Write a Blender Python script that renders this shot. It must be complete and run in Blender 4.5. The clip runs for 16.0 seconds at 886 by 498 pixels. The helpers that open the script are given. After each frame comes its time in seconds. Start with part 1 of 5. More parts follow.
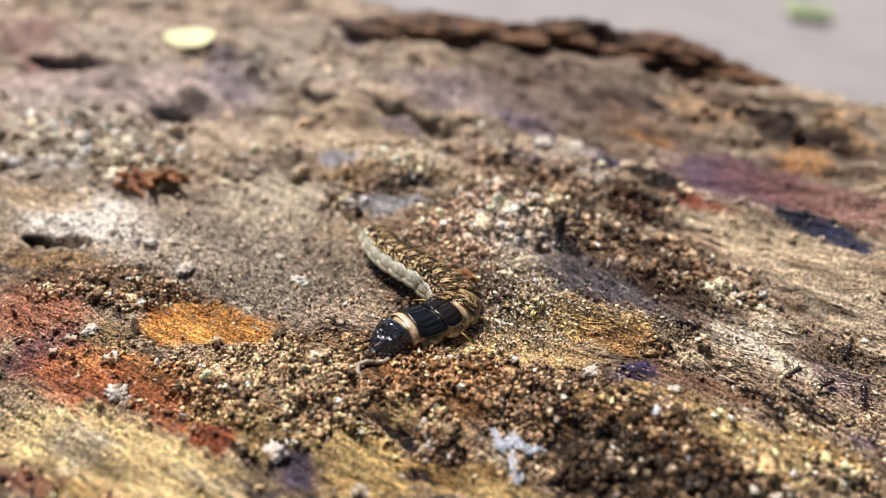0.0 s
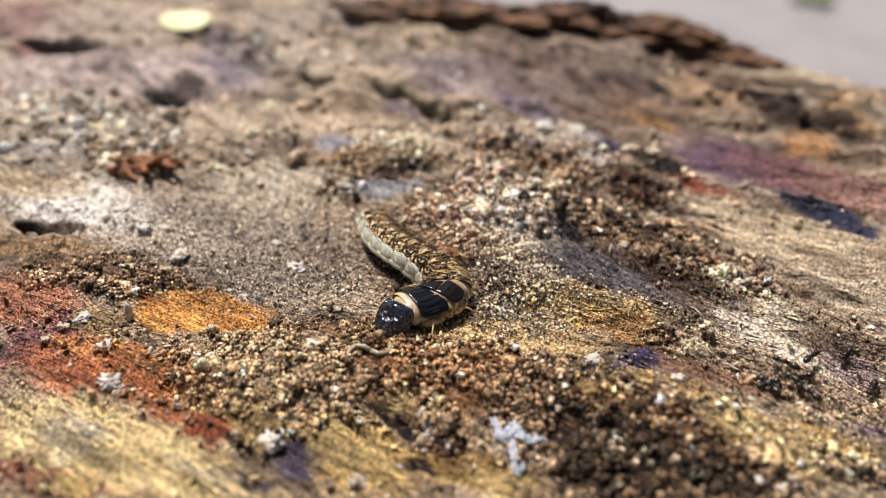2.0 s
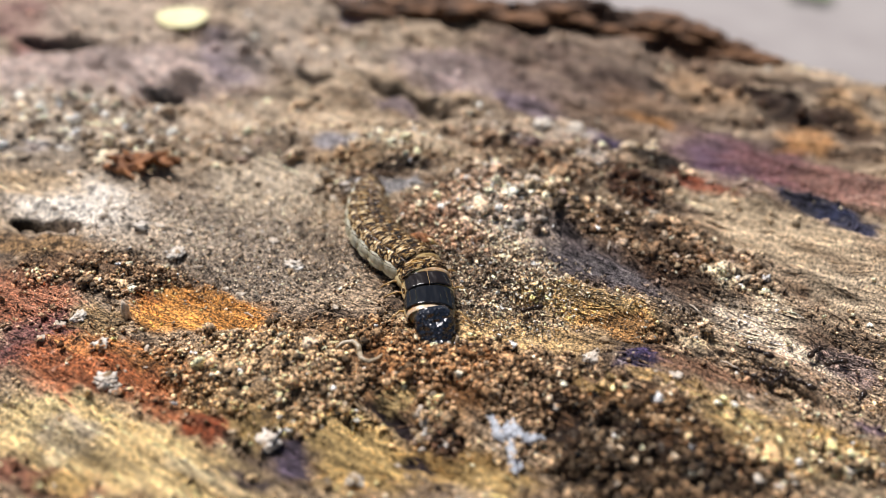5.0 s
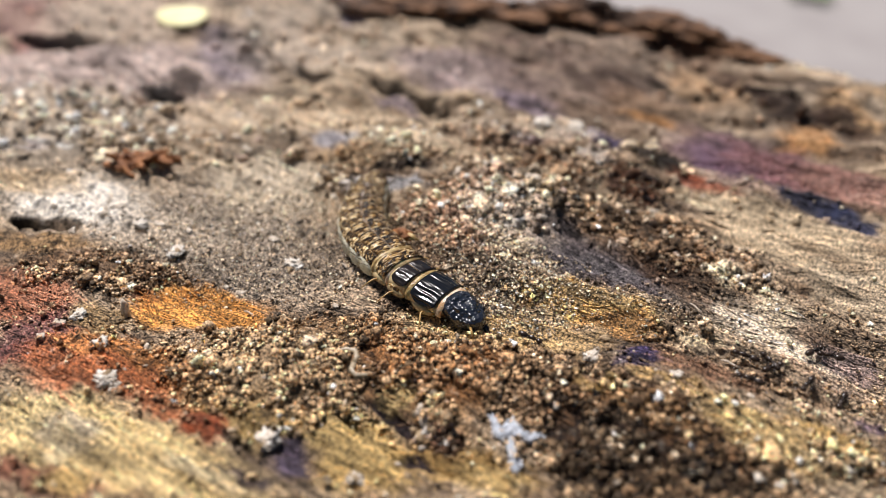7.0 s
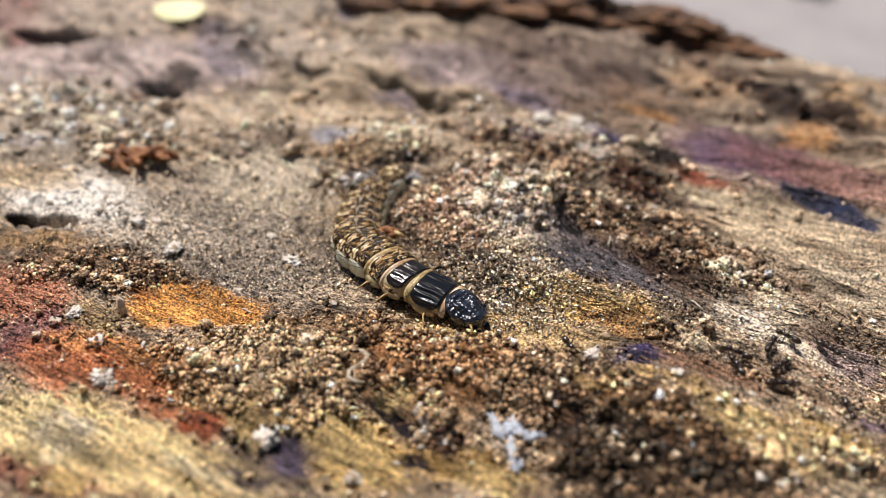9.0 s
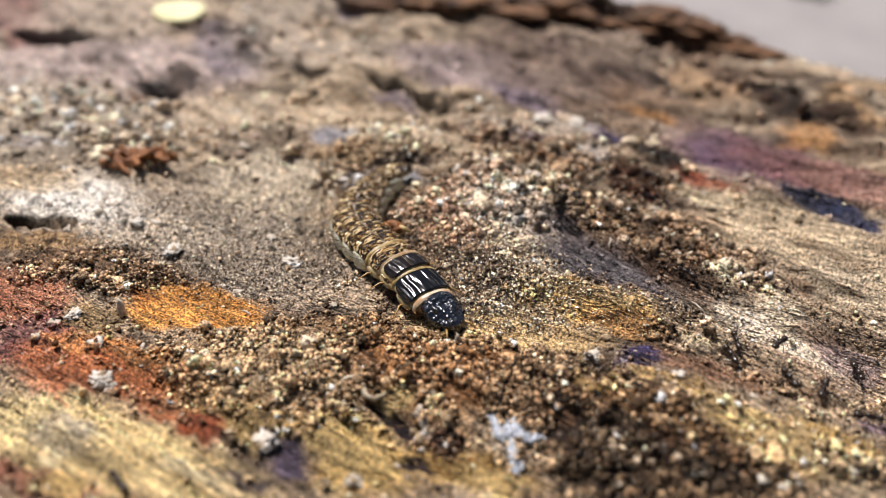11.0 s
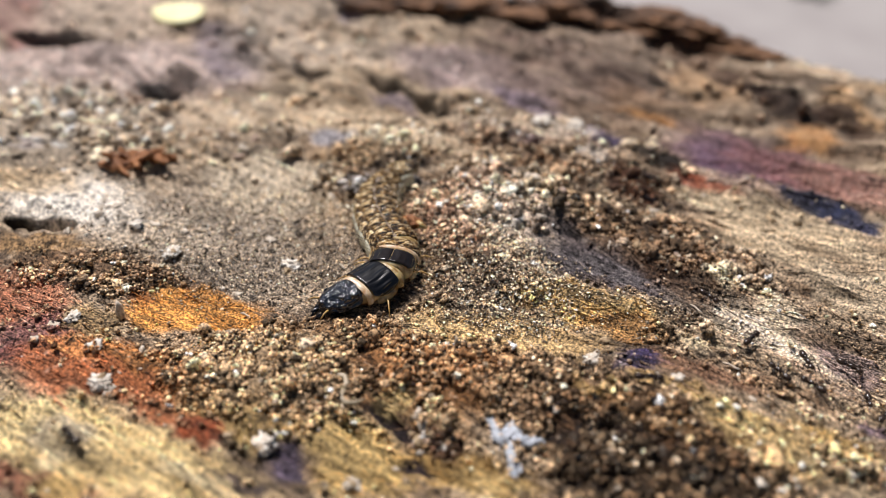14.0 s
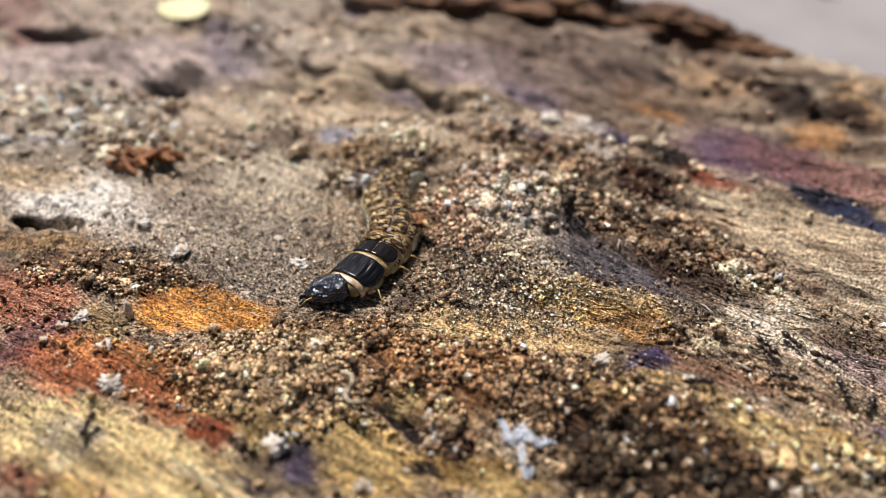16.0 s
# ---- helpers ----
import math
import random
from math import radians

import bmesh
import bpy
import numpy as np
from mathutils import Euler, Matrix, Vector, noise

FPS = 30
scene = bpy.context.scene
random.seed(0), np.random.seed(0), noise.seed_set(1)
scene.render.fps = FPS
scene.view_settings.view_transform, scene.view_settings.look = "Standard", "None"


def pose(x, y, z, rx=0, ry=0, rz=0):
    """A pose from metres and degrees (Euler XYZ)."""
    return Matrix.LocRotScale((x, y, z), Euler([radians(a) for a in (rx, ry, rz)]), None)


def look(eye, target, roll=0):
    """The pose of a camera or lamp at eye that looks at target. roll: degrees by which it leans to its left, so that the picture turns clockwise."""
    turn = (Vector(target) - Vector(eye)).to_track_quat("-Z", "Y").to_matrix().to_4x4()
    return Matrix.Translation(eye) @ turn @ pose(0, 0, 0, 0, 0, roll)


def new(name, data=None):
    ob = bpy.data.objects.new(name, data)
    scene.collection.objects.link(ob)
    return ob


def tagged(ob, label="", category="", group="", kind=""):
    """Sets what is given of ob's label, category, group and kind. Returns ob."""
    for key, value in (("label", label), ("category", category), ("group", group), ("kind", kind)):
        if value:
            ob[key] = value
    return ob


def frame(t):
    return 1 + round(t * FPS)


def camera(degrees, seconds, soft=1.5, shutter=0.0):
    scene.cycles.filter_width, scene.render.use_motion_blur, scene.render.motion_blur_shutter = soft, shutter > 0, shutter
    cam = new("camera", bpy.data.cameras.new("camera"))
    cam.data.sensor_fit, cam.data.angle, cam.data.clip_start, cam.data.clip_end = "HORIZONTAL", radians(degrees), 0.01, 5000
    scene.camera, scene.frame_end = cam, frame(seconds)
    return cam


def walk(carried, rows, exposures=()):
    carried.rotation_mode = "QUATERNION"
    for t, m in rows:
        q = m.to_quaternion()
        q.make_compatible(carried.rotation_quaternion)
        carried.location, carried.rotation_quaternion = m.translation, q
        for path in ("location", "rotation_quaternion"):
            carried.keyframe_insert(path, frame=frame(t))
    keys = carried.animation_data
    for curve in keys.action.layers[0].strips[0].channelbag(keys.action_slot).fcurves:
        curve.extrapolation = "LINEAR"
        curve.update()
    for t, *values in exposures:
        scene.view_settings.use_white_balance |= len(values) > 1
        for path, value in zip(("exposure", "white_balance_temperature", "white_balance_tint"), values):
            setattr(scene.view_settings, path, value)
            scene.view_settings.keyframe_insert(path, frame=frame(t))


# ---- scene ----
# ---------- camera ----------
LENS = 60.0
cam = camera(LENS, 16.0, soft=0.5)
cam.data.dof.use_dof = True
cam.data.dof.focus_distance = 0.0762
cam.data.dof.aperture_fstop = 14.5

walk(cam, [
    (0, pose(-0.00016, -0.07214, 0.04983, 56.608, -1.628, 1.378)),
    (0.5, pose(-0.00021, -0.07199, 0.04985, 56.458, -1.635, 1.374)),
    (1, pose(-0.00016, -0.07201, 0.04976, 56.463, -1.614, 1.405)),
    (1.5, pose(-0.00017, -0.07194, 0.04971, 56.415, -1.617, 1.374)),
    (2, pose(-0.00002, -0.07086, 0.04898, 55.552, -1.527, 1.355)),
    (2.5, pose(-0.00007, -0.07064, 0.04896, 55.375, -1.567, 1.301)),
    (3, pose(-0.00004, -0.07068, 0.04891, 55.380, -1.572, 1.354)),
    (3.5, pose(0.00005, -0.07073, 0.04899, 55.469, -1.575, 1.279)),
    (4, pose(0.00012, -0.07059, 0.04895, 55.425, -1.513, 1.256)),
    (6.5, pose(-0.00006, -0.07062, 0.04879, 55.327, -1.615, 1.243)),
    (7, pose(0.00004, -0.07059, 0.04875, 55.315, -1.597, 1.276)),
    (7.5, pose(0.00008, -0.07054, 0.04884, 55.397, -1.601, 1.178)),
    (8, pose(-0.00002, -0.07052, 0.04872, 55.357, -1.632, 1.194)),
    (8.5, pose(-0.00000, -0.07046, 0.04870, 55.302, -1.643, 1.197)),
    (9, pose(0.00002, -0.06994, 0.04856, 54.924, -1.597, 1.190)),
    (11.5, pose(-0.00008, -0.06965, 0.04857, 54.931, -1.616, 1.142)),
    (12, pose(0.00003, -0.06958, 0.04868, 54.861, -1.574, 1.181)),
    (12.5, pose(-0.00000, -0.06963, 0.04875, 54.984, -1.638, 1.147)),
    (13, pose(0.00007, -0.06966, 0.04877, 55.039, -1.616, 1.158)),
    (13.5, pose(-0.00001, -0.06967, 0.04866, 55.019, -1.650, 1.160)),
    (14, pose(0.00003, -0.06959, 0.04875, 54.972, -1.632, 1.175)),
    (14.5, pose(-0.00006, -0.06939, 0.04904, 55.055, -1.592, 1.227)),
    (15, pose(-0.00071, -0.06929, 0.04907, 54.812, -1.601, 1.198)),
    (15.5, pose(-0.00084, -0.06915, 0.04879, 54.534, -1.562, 1.353)),
    (16, pose(-0.00066, -0.06903, 0.04894, 54.547, -1.504, 1.328)),
], exposures=[(0, 0.15), (13.9, 0.15), (14.4, 0.07), (16, 0.07)])

# ---------- daylight ----------
world = bpy.data.worlds.new("sky")
scene.world = world
world.use_nodes = True
wn = world.node_tree
sky = wn.nodes.new("ShaderNodeTexSky")
sky.sky_type = "NISHITA"
sky.sun_disc = False
sky.sun_elevation = radians(58)
sky.sun_rotation = radians(-35)
wn.links.new(sky.outputs["Color"], wn.nodes["Background"].inputs["Color"])
wn.nodes["Background"].inputs["Strength"].default_value = 0.034

sun_data = bpy.data.lights.new("sun", "SUN")
sun_data.energy = 5.25
sun_data.angle = radians(11)
sun_data.color = (1.0, 0.94, 0.93)
sun = new("sun", sun_data)
sun.matrix_world = look((-0.35, 0.5, 1.0), (0, 0, 0))

MM = 0.001


# ---------- noise and fields, in millimetres ----------
def lattice(ix, iy, seed):
    n = (ix.astype(np.int64) * 374761393 + iy.astype(np.int64) * 668265263 + seed * 974634777) & 0xFFFFFFFF
    n = ((n ^ (n >> 13)) * 1274126177) & 0xFFFFFFFF
    n = n ^ (n >> 16)
    return (n & 0xFFFF) / 65535.0


def vnoise(x, y, seed=0):
    ix, iy = np.floor(x), np.floor(y)
    fx, fy = x - ix, y - iy
    fx, fy = fx * fx * (3 - 2 * fx), fy * fy * (3 - 2 * fy)
    ix, iy = ix.astype(np.int64), iy.astype(np.int64)
    a, b = lattice(ix, iy, seed), lattice(ix + 1, iy, seed)
    c, d = lattice(ix, iy + 1, seed), lattice(ix + 1, iy + 1, seed)
    return (a + (b - a) * fx) * (1 - fy) + (c + (d - c) * fx) * fy


def fbm(x, y, seed=0, octaves=4):
    total, gain, norm = 0.0, 1.0, 0.0
    for k in range(octaves):
        total = total + gain * vnoise(x * 2 ** k + 17.3 * k, y * 2 ** k - 9.1 * k, seed + k)
        norm += gain
        gain *= 0.55
    return total / norm


def smooth(lo, hi, v):
    t = np.clip((v - lo) / (hi - lo), 0, 1)
    return t * t * (3 - 2 * t)


GRAIN = radians(-30)


def along(x, y, angle=GRAIN):
    c, s = math.cos(angle), math.sin(angle)
    return x * c + y * s, -x * s + y * c


def warp(x, y):
    wx = (fbm(x / 7, y / 7, 11, 3) - 0.5) * 4.5 + (vnoise(x / 1.3, y / 1.3, 12) - 0.5) * 1.6
    wy = (fbm(x / 7, y / 7, 21, 3) - 0.5) * 3.5 + (vnoise(x / 1.3, y / 1.3, 22) - 0.5) * 1.6
    return x + wx, y + wy


ANCHORS = {}


def anchor(cx, cy):
    """Where a place on the wood lies in the warped plane."""
    if (cx, cy) not in ANCHORS:
        wx, wy = warp(np.array([float(cx)]), np.array([float(cy)]))
        ANCHORS[cx, cy] = (wx[0], wy[0])
    return ANCHORS[cx, cy]


def patch_at(wx, wy, cx, cy, rx, ry, degrees=0.0, edge=0.35):
    """As spot(), for warped coordinates, with its middle at (cx, cy) on the wood."""
    return spot(wx, wy, *anchor(cx, cy), rx, ry, degrees, edge)


def spot(x, y, cx, cy, rx, ry, degrees=0.0, edge=0.35):
    """1 inside an ellipse, 0 outside, with a soft edge."""
    u, v = along(x - cx, y - cy, radians(degrees))
    r = np.sqrt((u / rx) ** 2 + (v / ry) ** 2)
    return 1 - smooth(1 - edge, 1 + edge, r)


THICK = (
    (-6.4, -20.0, 16.9, 6.2, -2, 1),
    (17.1, -27.9, 11.1, 6.1, -28, 1),
    (-15.4, -19.6, 8.0, 5.6, -18, 0.9),
    (-37.7, -5.4, 11.4, 2.7, -3, 0.8),
    (2.9, 5.9, 8.5, 7.1, 79, 1),
    (23.9, 4.9, 11.6, 5.7, -27, 0.9),
    (18.3, -14.0, 4.3, 1.2, -21, 0.5),
    (3.5, -4.6, 7.5, 5.1, -80, 0.35),
    (-54.1, 29.0, 17.0, 12.1, -24, 0.7),
    (-11.0, 18.1, 8.0, 6.7, -1, 0.7),
    (15.8, 20.9, 13.1, 6.4, -24, 0.6),
    (-25.8, -22.4, 6.7, 2.9, -22, 0.25),
    (-18.0, 64.7, 18.2, 14.5, 4, 0.35),
    (31.5, -29.8, 3.6, 2.5, -17, 0.7),
    (29.9, -21.4, 4.1, 1.5, -28, 0.35),
    (39.7, 59.2, 20.8, 9.2, -57, 0.3))
BARE = (
    (-22.7, 1.7, 15.6, 9.9, -50, 0.9),
    (6.6, -14.2, 9.1, 2.8, -9, 0.97),
    (-25.1, -10.3, 7.7, 3.3, -14, 0.9),
    (-24.9, -30.9, 14.1, 3.8, -20, 0.98),
    (-5.5, -28.9, 3.7, 3.0, -24, 0.8),
    (31.7, -10.8, 8.7, 4.1, -36, 0.97),
    (15.0, 0.3, 9.5, 5.1, -36, 0.97),
    (12.6, 1.9, 4.0, 2.6, -72, 0.8),
    (5.2, -6.3, 8.1, 5.8, -71, 0.75),
    (13.9, -11.0, 5.6, 2.3, -26, 0.95),
    (40.5, 4.9, 9.7, 6.8, -45, 0.97),
    (39.6, 24.2, 11.1, 9.1, -47, 0.85),
    (-4.5, -24.6, 3.5, 1.6, -19, 1),
    (-1.2, -29.1, 3.4, 1.4, -2, 1),
    (-11.0, -30.0, 2.6, 2.0, -60, 1),
    (22.8, -19.4, 5.9, 1.7, -20, 0.8),
    (23.1, -23.2, 6.5, 1.3, -27, 0.75),
    (27.2, -27.1, 4.7, 2.5, -41, 0.75),
    (-45.0, 6.3, 9.9, 4.5, -13, 0.8),
    (-33.8, -19.7, 8.1, 3.8, -20, 0.75),
    (-26.3, -22.4, 6.1, 2.4, -21, 0.7),
    (7.6, 3.4, 2.7, 2.3, -36, 0.5),
    (43, -2, 7, 5, -40, 0.9),
    (-22, 15, 9, 6.5, -25, 0.9),
    (-8.0, 14.2, 4.6, 2.2, -8, 0.95),
    (-4.4, -25.1, 3.2, 1.3, -27, 1),
    (-1.6, -29.4, 2.4, 1.2, -18, 1),
    (-6.6, -27.7, 4.0, 2.8, -20, 0.95),
    (3.6, -30.8, 4.2, 1.8, -8, 0.9))


def crumb_field(x, y):
    """How thickly loose crumbs lie on the wood."""
    wx, wy = warp(x, y)
    m = 0.05 + 0 * x
    for cx, cy, rx, ry, degrees, strength in THICK:
        m = np.maximum(m, patch_at(wx, wy, cx, cy, rx, ry, degrees) * strength)
    for cx, cy, rx, ry, degrees, strength in BARE:
        m = m * (1 - patch_at(wx, wy, cx, cy, rx, ry, degrees) * strength)
    return m * smooth(0.25, 0.5, fbm(x / 2.6, y / 2.6, 77, 2))


CRACKS = []


def crack(cx, cy, rx, ry, degrees, colour, depth):
    """A straight split in the wood, with its depth in millimetres and a dark colour that paints the shade inside."""
    CRACKS.append((cx, cy, rx, ry, degrees, colour, depth))


def split_at(x, y, wx, wy, cx, cy, rx, ry, degrees):
    ax, ay = anchor(cx, cy)
    return spot(x + 0.3 * (wx - x), y + 0.3 * (wy - y), cx + 0.3 * (ax - cx), cy + 0.3 * (ay - cy), rx, ry, degrees, 0.3)


def relief(x, y):
    """Height of the wood's surface."""
    wx, wy = warp(x, y)
    gu, gv = along(x, y)
    calm = 1 - 0.75 * np.maximum(spot(x, y, -4, -2, 14, 19, 0, 0.4), spot(x, y, -20, 4, 12, 11, 0, 0.4))
    z = (fbm(x / 22, y / 22, 31, 3) - 0.5) * 5.0 * (0.4 + 0.6 * calm)
    z = z + (fbm(gu / 9, gv / 2.4, 41, 3) - 0.5) * 2.2 * calm
    z = z + (fbm(gu / 3.0, gv / 0.45, 51, 3) - 0.5) * (0.15 + 0.6 * fibrous(wx, wy)) * (1 - np.clip(crumb_field(x, y), 0, 1))
    z = z + (fbm(x / 0.8, y / 0.8, 61, 3) - 0.5) * (0.45 + 0.5 * crumb_field(x, y)) * (1 - 0.6 * fibrous(wx, wy))
    far = smooth(16, 34, y)
    z = z + far * ((fbm(gu / 6, gv / 3.5, 45, 2) - 0.5) * 2.4 + (fbm(x / 2.6, y / 2.2, 47, 2) - 0.5) * 1.2)
    # crumb heaps
    z = z + 1.4 * patch_at(wx, wy, 4.5, 9.5, 8, 7, 0, 0.9) + 1.0 * patch_at(wx, wy, 17, 7, 13, 4.5, -25, 0.8)
    z = z + 1.4 * patch_at(wx, wy, -2, -19.5, 15, 4.5, -8, 0.8) + 1.6 * patch_at(wx, wy, 15, -24.5, 15, 5, -14, 0.8)
    # ridge of golden wood and the grey groove behind it
    z = z + 1.5 * patch_at(wx, wy, 16, -9, 14, 2.2, -27, 0.8) - 0.8 * patch_at(wx, wy, 19, -4.5, 10, 3.0, -33, 0.8)
    z = z + 1.0 * spot(x, y, 17, -0.5, 11, 5, -28, 0.8)
    # hollow of grey wood, pits and slits
    z = z - 1.0 * spot(x, y, -20, 4, 13, 11, 20, 0.8)
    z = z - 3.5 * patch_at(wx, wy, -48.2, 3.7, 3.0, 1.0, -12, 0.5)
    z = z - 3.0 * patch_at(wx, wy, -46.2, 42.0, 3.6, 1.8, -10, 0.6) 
    z = z - 2.0 * patch_at(wx, wy, 53.7, 28.2, 10, 3, -25, 0.6) - 1.6 * patch_at(wx, wy, 41.4, 40.7, 14, 3, -25, 0.6)
    z = z - 0.7 * patch_at(wx, wy, -4.4, -25.1, 3.0, 0.9, -27, 0.5) - 0.7 * patch_at(wx, wy, -1.6, -29.4, 2.4, 0.8, -18, 0.5)
    z = z - 0.7 * patch_at(wx, wy, -11.1, -30.7, 3.5, 2.0, -30, 0.5)
    z = z - 0.9 * patch_at(wx, wy, 38.5, -16.9, 9, 2.2, -28, 0.6)
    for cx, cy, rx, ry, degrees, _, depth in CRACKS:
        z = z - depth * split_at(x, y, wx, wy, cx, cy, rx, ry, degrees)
    # ragged bark at the far edge
    z = z + 3.0 * patch_at(wx, wy, 8, 80, 30, 3, -6, 0.6) + 3.0 * patch_at(wx, wy, 40, 74, 18, 3, -22, 0.6)
    # the log rounds off and drops on both sides
    s = (x - 40) * 0.49 + (y - 73) * 0.87
    z = z - np.clip(s + 3, 0, None) ** 2 / 16.0
    near = -(x * 0.45 + y * 0.89) - 55
    z = z - np.clip(near, 0, None) ** 2 / 110.0
    u = along(x, y)[0]
    z = z - np.clip(np.abs(u) - 300, 0, None) ** 2 / 6.0
    return np.maximum(z, -215)


STAINS = []


def stain(cx, cy, rx, ry, degrees, colour, strength=1.0, edge=0.3, wet=0.0):
    STAINS.append((cx, cy, rx, ry, degrees, colour, strength, edge, wet))



# far wood, from the edge inwards
stain(-55.0, 49.3, 27.1, 10.9, 2, (0.383, 0.297, 0.267), 0.9, 0.35)
stain(-81.2, 73.7, 14.3, 6.7, -59, (0.238, 0.126, 0.112), 0.7, 0.35)
stain(-63.5, 72.3, 16.3, 12.2, -17, (0.347, 0.274, 0.211), 0.8, 0.35)
stain(-37.5, 57.2, 12.0, 5.1, -66, (0.152, 0.122, 0.152), 0.8, 0.35)
stain(-24.4, 67.0, 18.0, 15.2, -73, (0.347, 0.282, 0.218), 0.8, 0.35)
stain(-20.3, 83.9, 10.8, 2.8, -83, (0.134, 0.110, 0.189), 0.7, 0.35)
stain(-21.4, 36.0, 7.0, 4.6, -19, (0.471, 0.356, 0.238), 0.9, 0.35)
stain(-28.3, 33.0, 7.6, 5.6, -42, (0.431, 0.339, 0.238), 0.8, 0.35)
stain(-24.6, 49.8, 6.6, 3.1, -33, (0.080, 0.053, 0.033), 0.8, 0.35)
stain(-54.1, 29.0, 17.0, 12.1, -24, (0.471, 0.392, 0.305), 0.8, 0.35)
stain(-15.1, 40.6, 16.0, 11.4, -39, (0.356, 0.267, 0.168), 0.5, 0.35)
# shade in the far pit, painted near-black
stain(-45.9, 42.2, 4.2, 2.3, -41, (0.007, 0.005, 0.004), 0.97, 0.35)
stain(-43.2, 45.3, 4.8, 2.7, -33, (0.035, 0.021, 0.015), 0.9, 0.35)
stain(-53.8, 24.6, 3.0, 2.0, -48, (0.587, 0.514, 0.426), 0.8, 0.35)
stain(-56.6, 22.5, 2.9, 1.5, -57, (0.476, 0.426, 0.426), 0.8, 0.35)
stain(-75.2, 58.9, 4.3, 2.6, -52, (0.147, 0.035, 0.030), 0.7, 0.35)
stain(-42.4, 37.6, 5.3, 2.5, -14, (0.334, 0.256, 0.174), 0.6, 0.35)
stain(-7.9, 26.9, 7.9, 3.4, -16, (0.492, 0.392, 0.274), 0.9, 0.35)
stain(2.3, 50.5, 15.3, 7.1, -31, (0.259, 0.198, 0.198), 0.8, 0.35)
stain(12.0, 41.5, 6.4, 4.1, -47, (0.168, 0.126, 0.180), 0.8, 0.35)
stain(-8.7, 37.3, 4.8, 1.6, -41, (0.141, 0.104, 0.126), 0.8, 0.35)
stain(-16.9, 26.5, 3.0, 2.2, -26, (0.305, 0.305, 0.356), 0.8, 0.35)
stain(-10.1, 68.4, 17.0, 8.2, -12, (0.274, 0.205, 0.134), 0.6, 0.35)
stain(-4.5, 87.1, 9.6, 7.1, -23, (0.042, 0.011, 0.005), 0.95, 0.35)
stain(0.7, 86.9, 5.9, 4.1, 85, (0.221, 0.059, 0.031), 0.95, 0.35)
stain(13.4, 78.5, 10.3, 6.5, -27, (0.048, 0.018, 0.008), 0.95, 0.35)
stain(12.2, 86.8, 8.1, 3.7, -11, (0.238, 0.126, 0.076), 0.8, 0.35)
stain(19.6, 54.8, 18.7, 12.9, -44, (0.117, 0.073, 0.059), 0.7, 0.35)
stain(15.9, 22.5, 12.3, 5.0, -19, (0.122, 0.069, 0.042), 0.5, 0.35)
stain(27.2, 74.7, 8.5, 6.5, -8, (0.031, 0.013, 0.006), 0.95, 0.35)
stain(42.9, 77.6, 11.8, 5.5, 72, (0.035, 0.011, 0.005), 0.95, 0.35)
stain(48.8, 73.2, 9.9, 5.0, 90, (0.122, 0.048, 0.017), 0.9, 0.35)
stain(31.6, 63.3, 7.9, 6.6, -74, (0.211, 0.152, 0.112), 0.8, 0.35)
stain(45.3, 57.8, 11.3, 4.1, -67, (0.110, 0.063, 0.038), 0.8, 0.35)
stain(42.3, 50.1, 8.6, 3.3, -58, (0.314, 0.198, 0.104), 0.8, 0.35)
stain(48.6, 49.2, 5.7, 2.6, -70, (0.048, 0.025, 0.014), 0.9, 0.35)
stain(53.5, 43.4, 9.7, 3.1, -64, (0.035, 0.018, 0.011), 0.92, 0.35)
stain(61.8, 41.1, 6.4, 3.5, -81, (0.411, 0.238, 0.095), 0.8, 0.35)
stain(68.6, 47.7, 5.4, 2.4, -75, (0.476, 0.322, 0.174), 0.8, 0.35)
stain(31.7, 42.7, 9.4, 5.0, -48, (0.198, 0.117, 0.063), 0.7, 0.35)
stain(31.3, 38.4, 3.6, 3.2, -33, (0.274, 0.126, 0.030), 0.9, 0.35)
stain(59.8, 38.0, 5.9, 3.1, -75, (0.033, 0.017, 0.011), 0.9, 0.35)
stain(54.2, 34.1, 4.2, 3.2, -44, (0.339, 0.168, 0.051), 0.8, 0.35)
stain(50.5, 31.3, 1.8, 1.7, 10, (0.378, 0.168, 0.030), 0.9, 0.35)
stain(23.0, 37.8, 7.9, 3.7, -35, (0.141, 0.087, 0.053), 0.7, 0.35)
stain(14.3, 17.8, 4.4, 2.1, -19, (0.205, 0.110, 0.055), 0.6, 0.35)
stain(41.8, 26.2, 12.2, 8.6, -38, (0.152, 0.087, 0.099), 0.9, 0.4, 0.3)
stain(39.2, 25.6, 7.5, 5.7, -42, (0.099, 0.056, 0.095), 0.85, 0.4, 0.5)
stain(47.3, 23.5, 9.1, 7.0, -38, (0.160, 0.073, 0.073), 0.9, 0.4, 0.4)
stain(53.3, 18.2, 6.5, 5.3, -78, (0.256, 0.136, 0.108), 0.85, 0.4, 0.2)
stain(22.1, 27.4, 3.8, 3.4, -59, (0.048, 0.035, 0.083), 0.92, 0.3, 0.6)
stain(10.9, 26.6, 3.3, 2.7, -38, (0.089, 0.059, 0.069), 0.8, 0.35)
stain(19.0, 22.5, 3.2, 1.7, -5, (0.570, 0.503, 0.451), 0.85, 0.35)
stain(45.8, 13.9, 4.2, 2.1, -50, (0.014, 0.017, 0.035), 0.95, 0.3, 0.7)
stain(49.6, 9.5, 4.2, 1.8, -47, (0.027, 0.033, 0.073), 0.95, 0.3, 0.7)
stain(33.2, 17.9, 4.5, 1.4, -29, (0.231, 0.053, 0.021), 0.85, 0.35)
stain(23.3, 15.8, 4.0, 2.2, -71, (0.066, 0.021, 0.008), 0.85, 0.35)
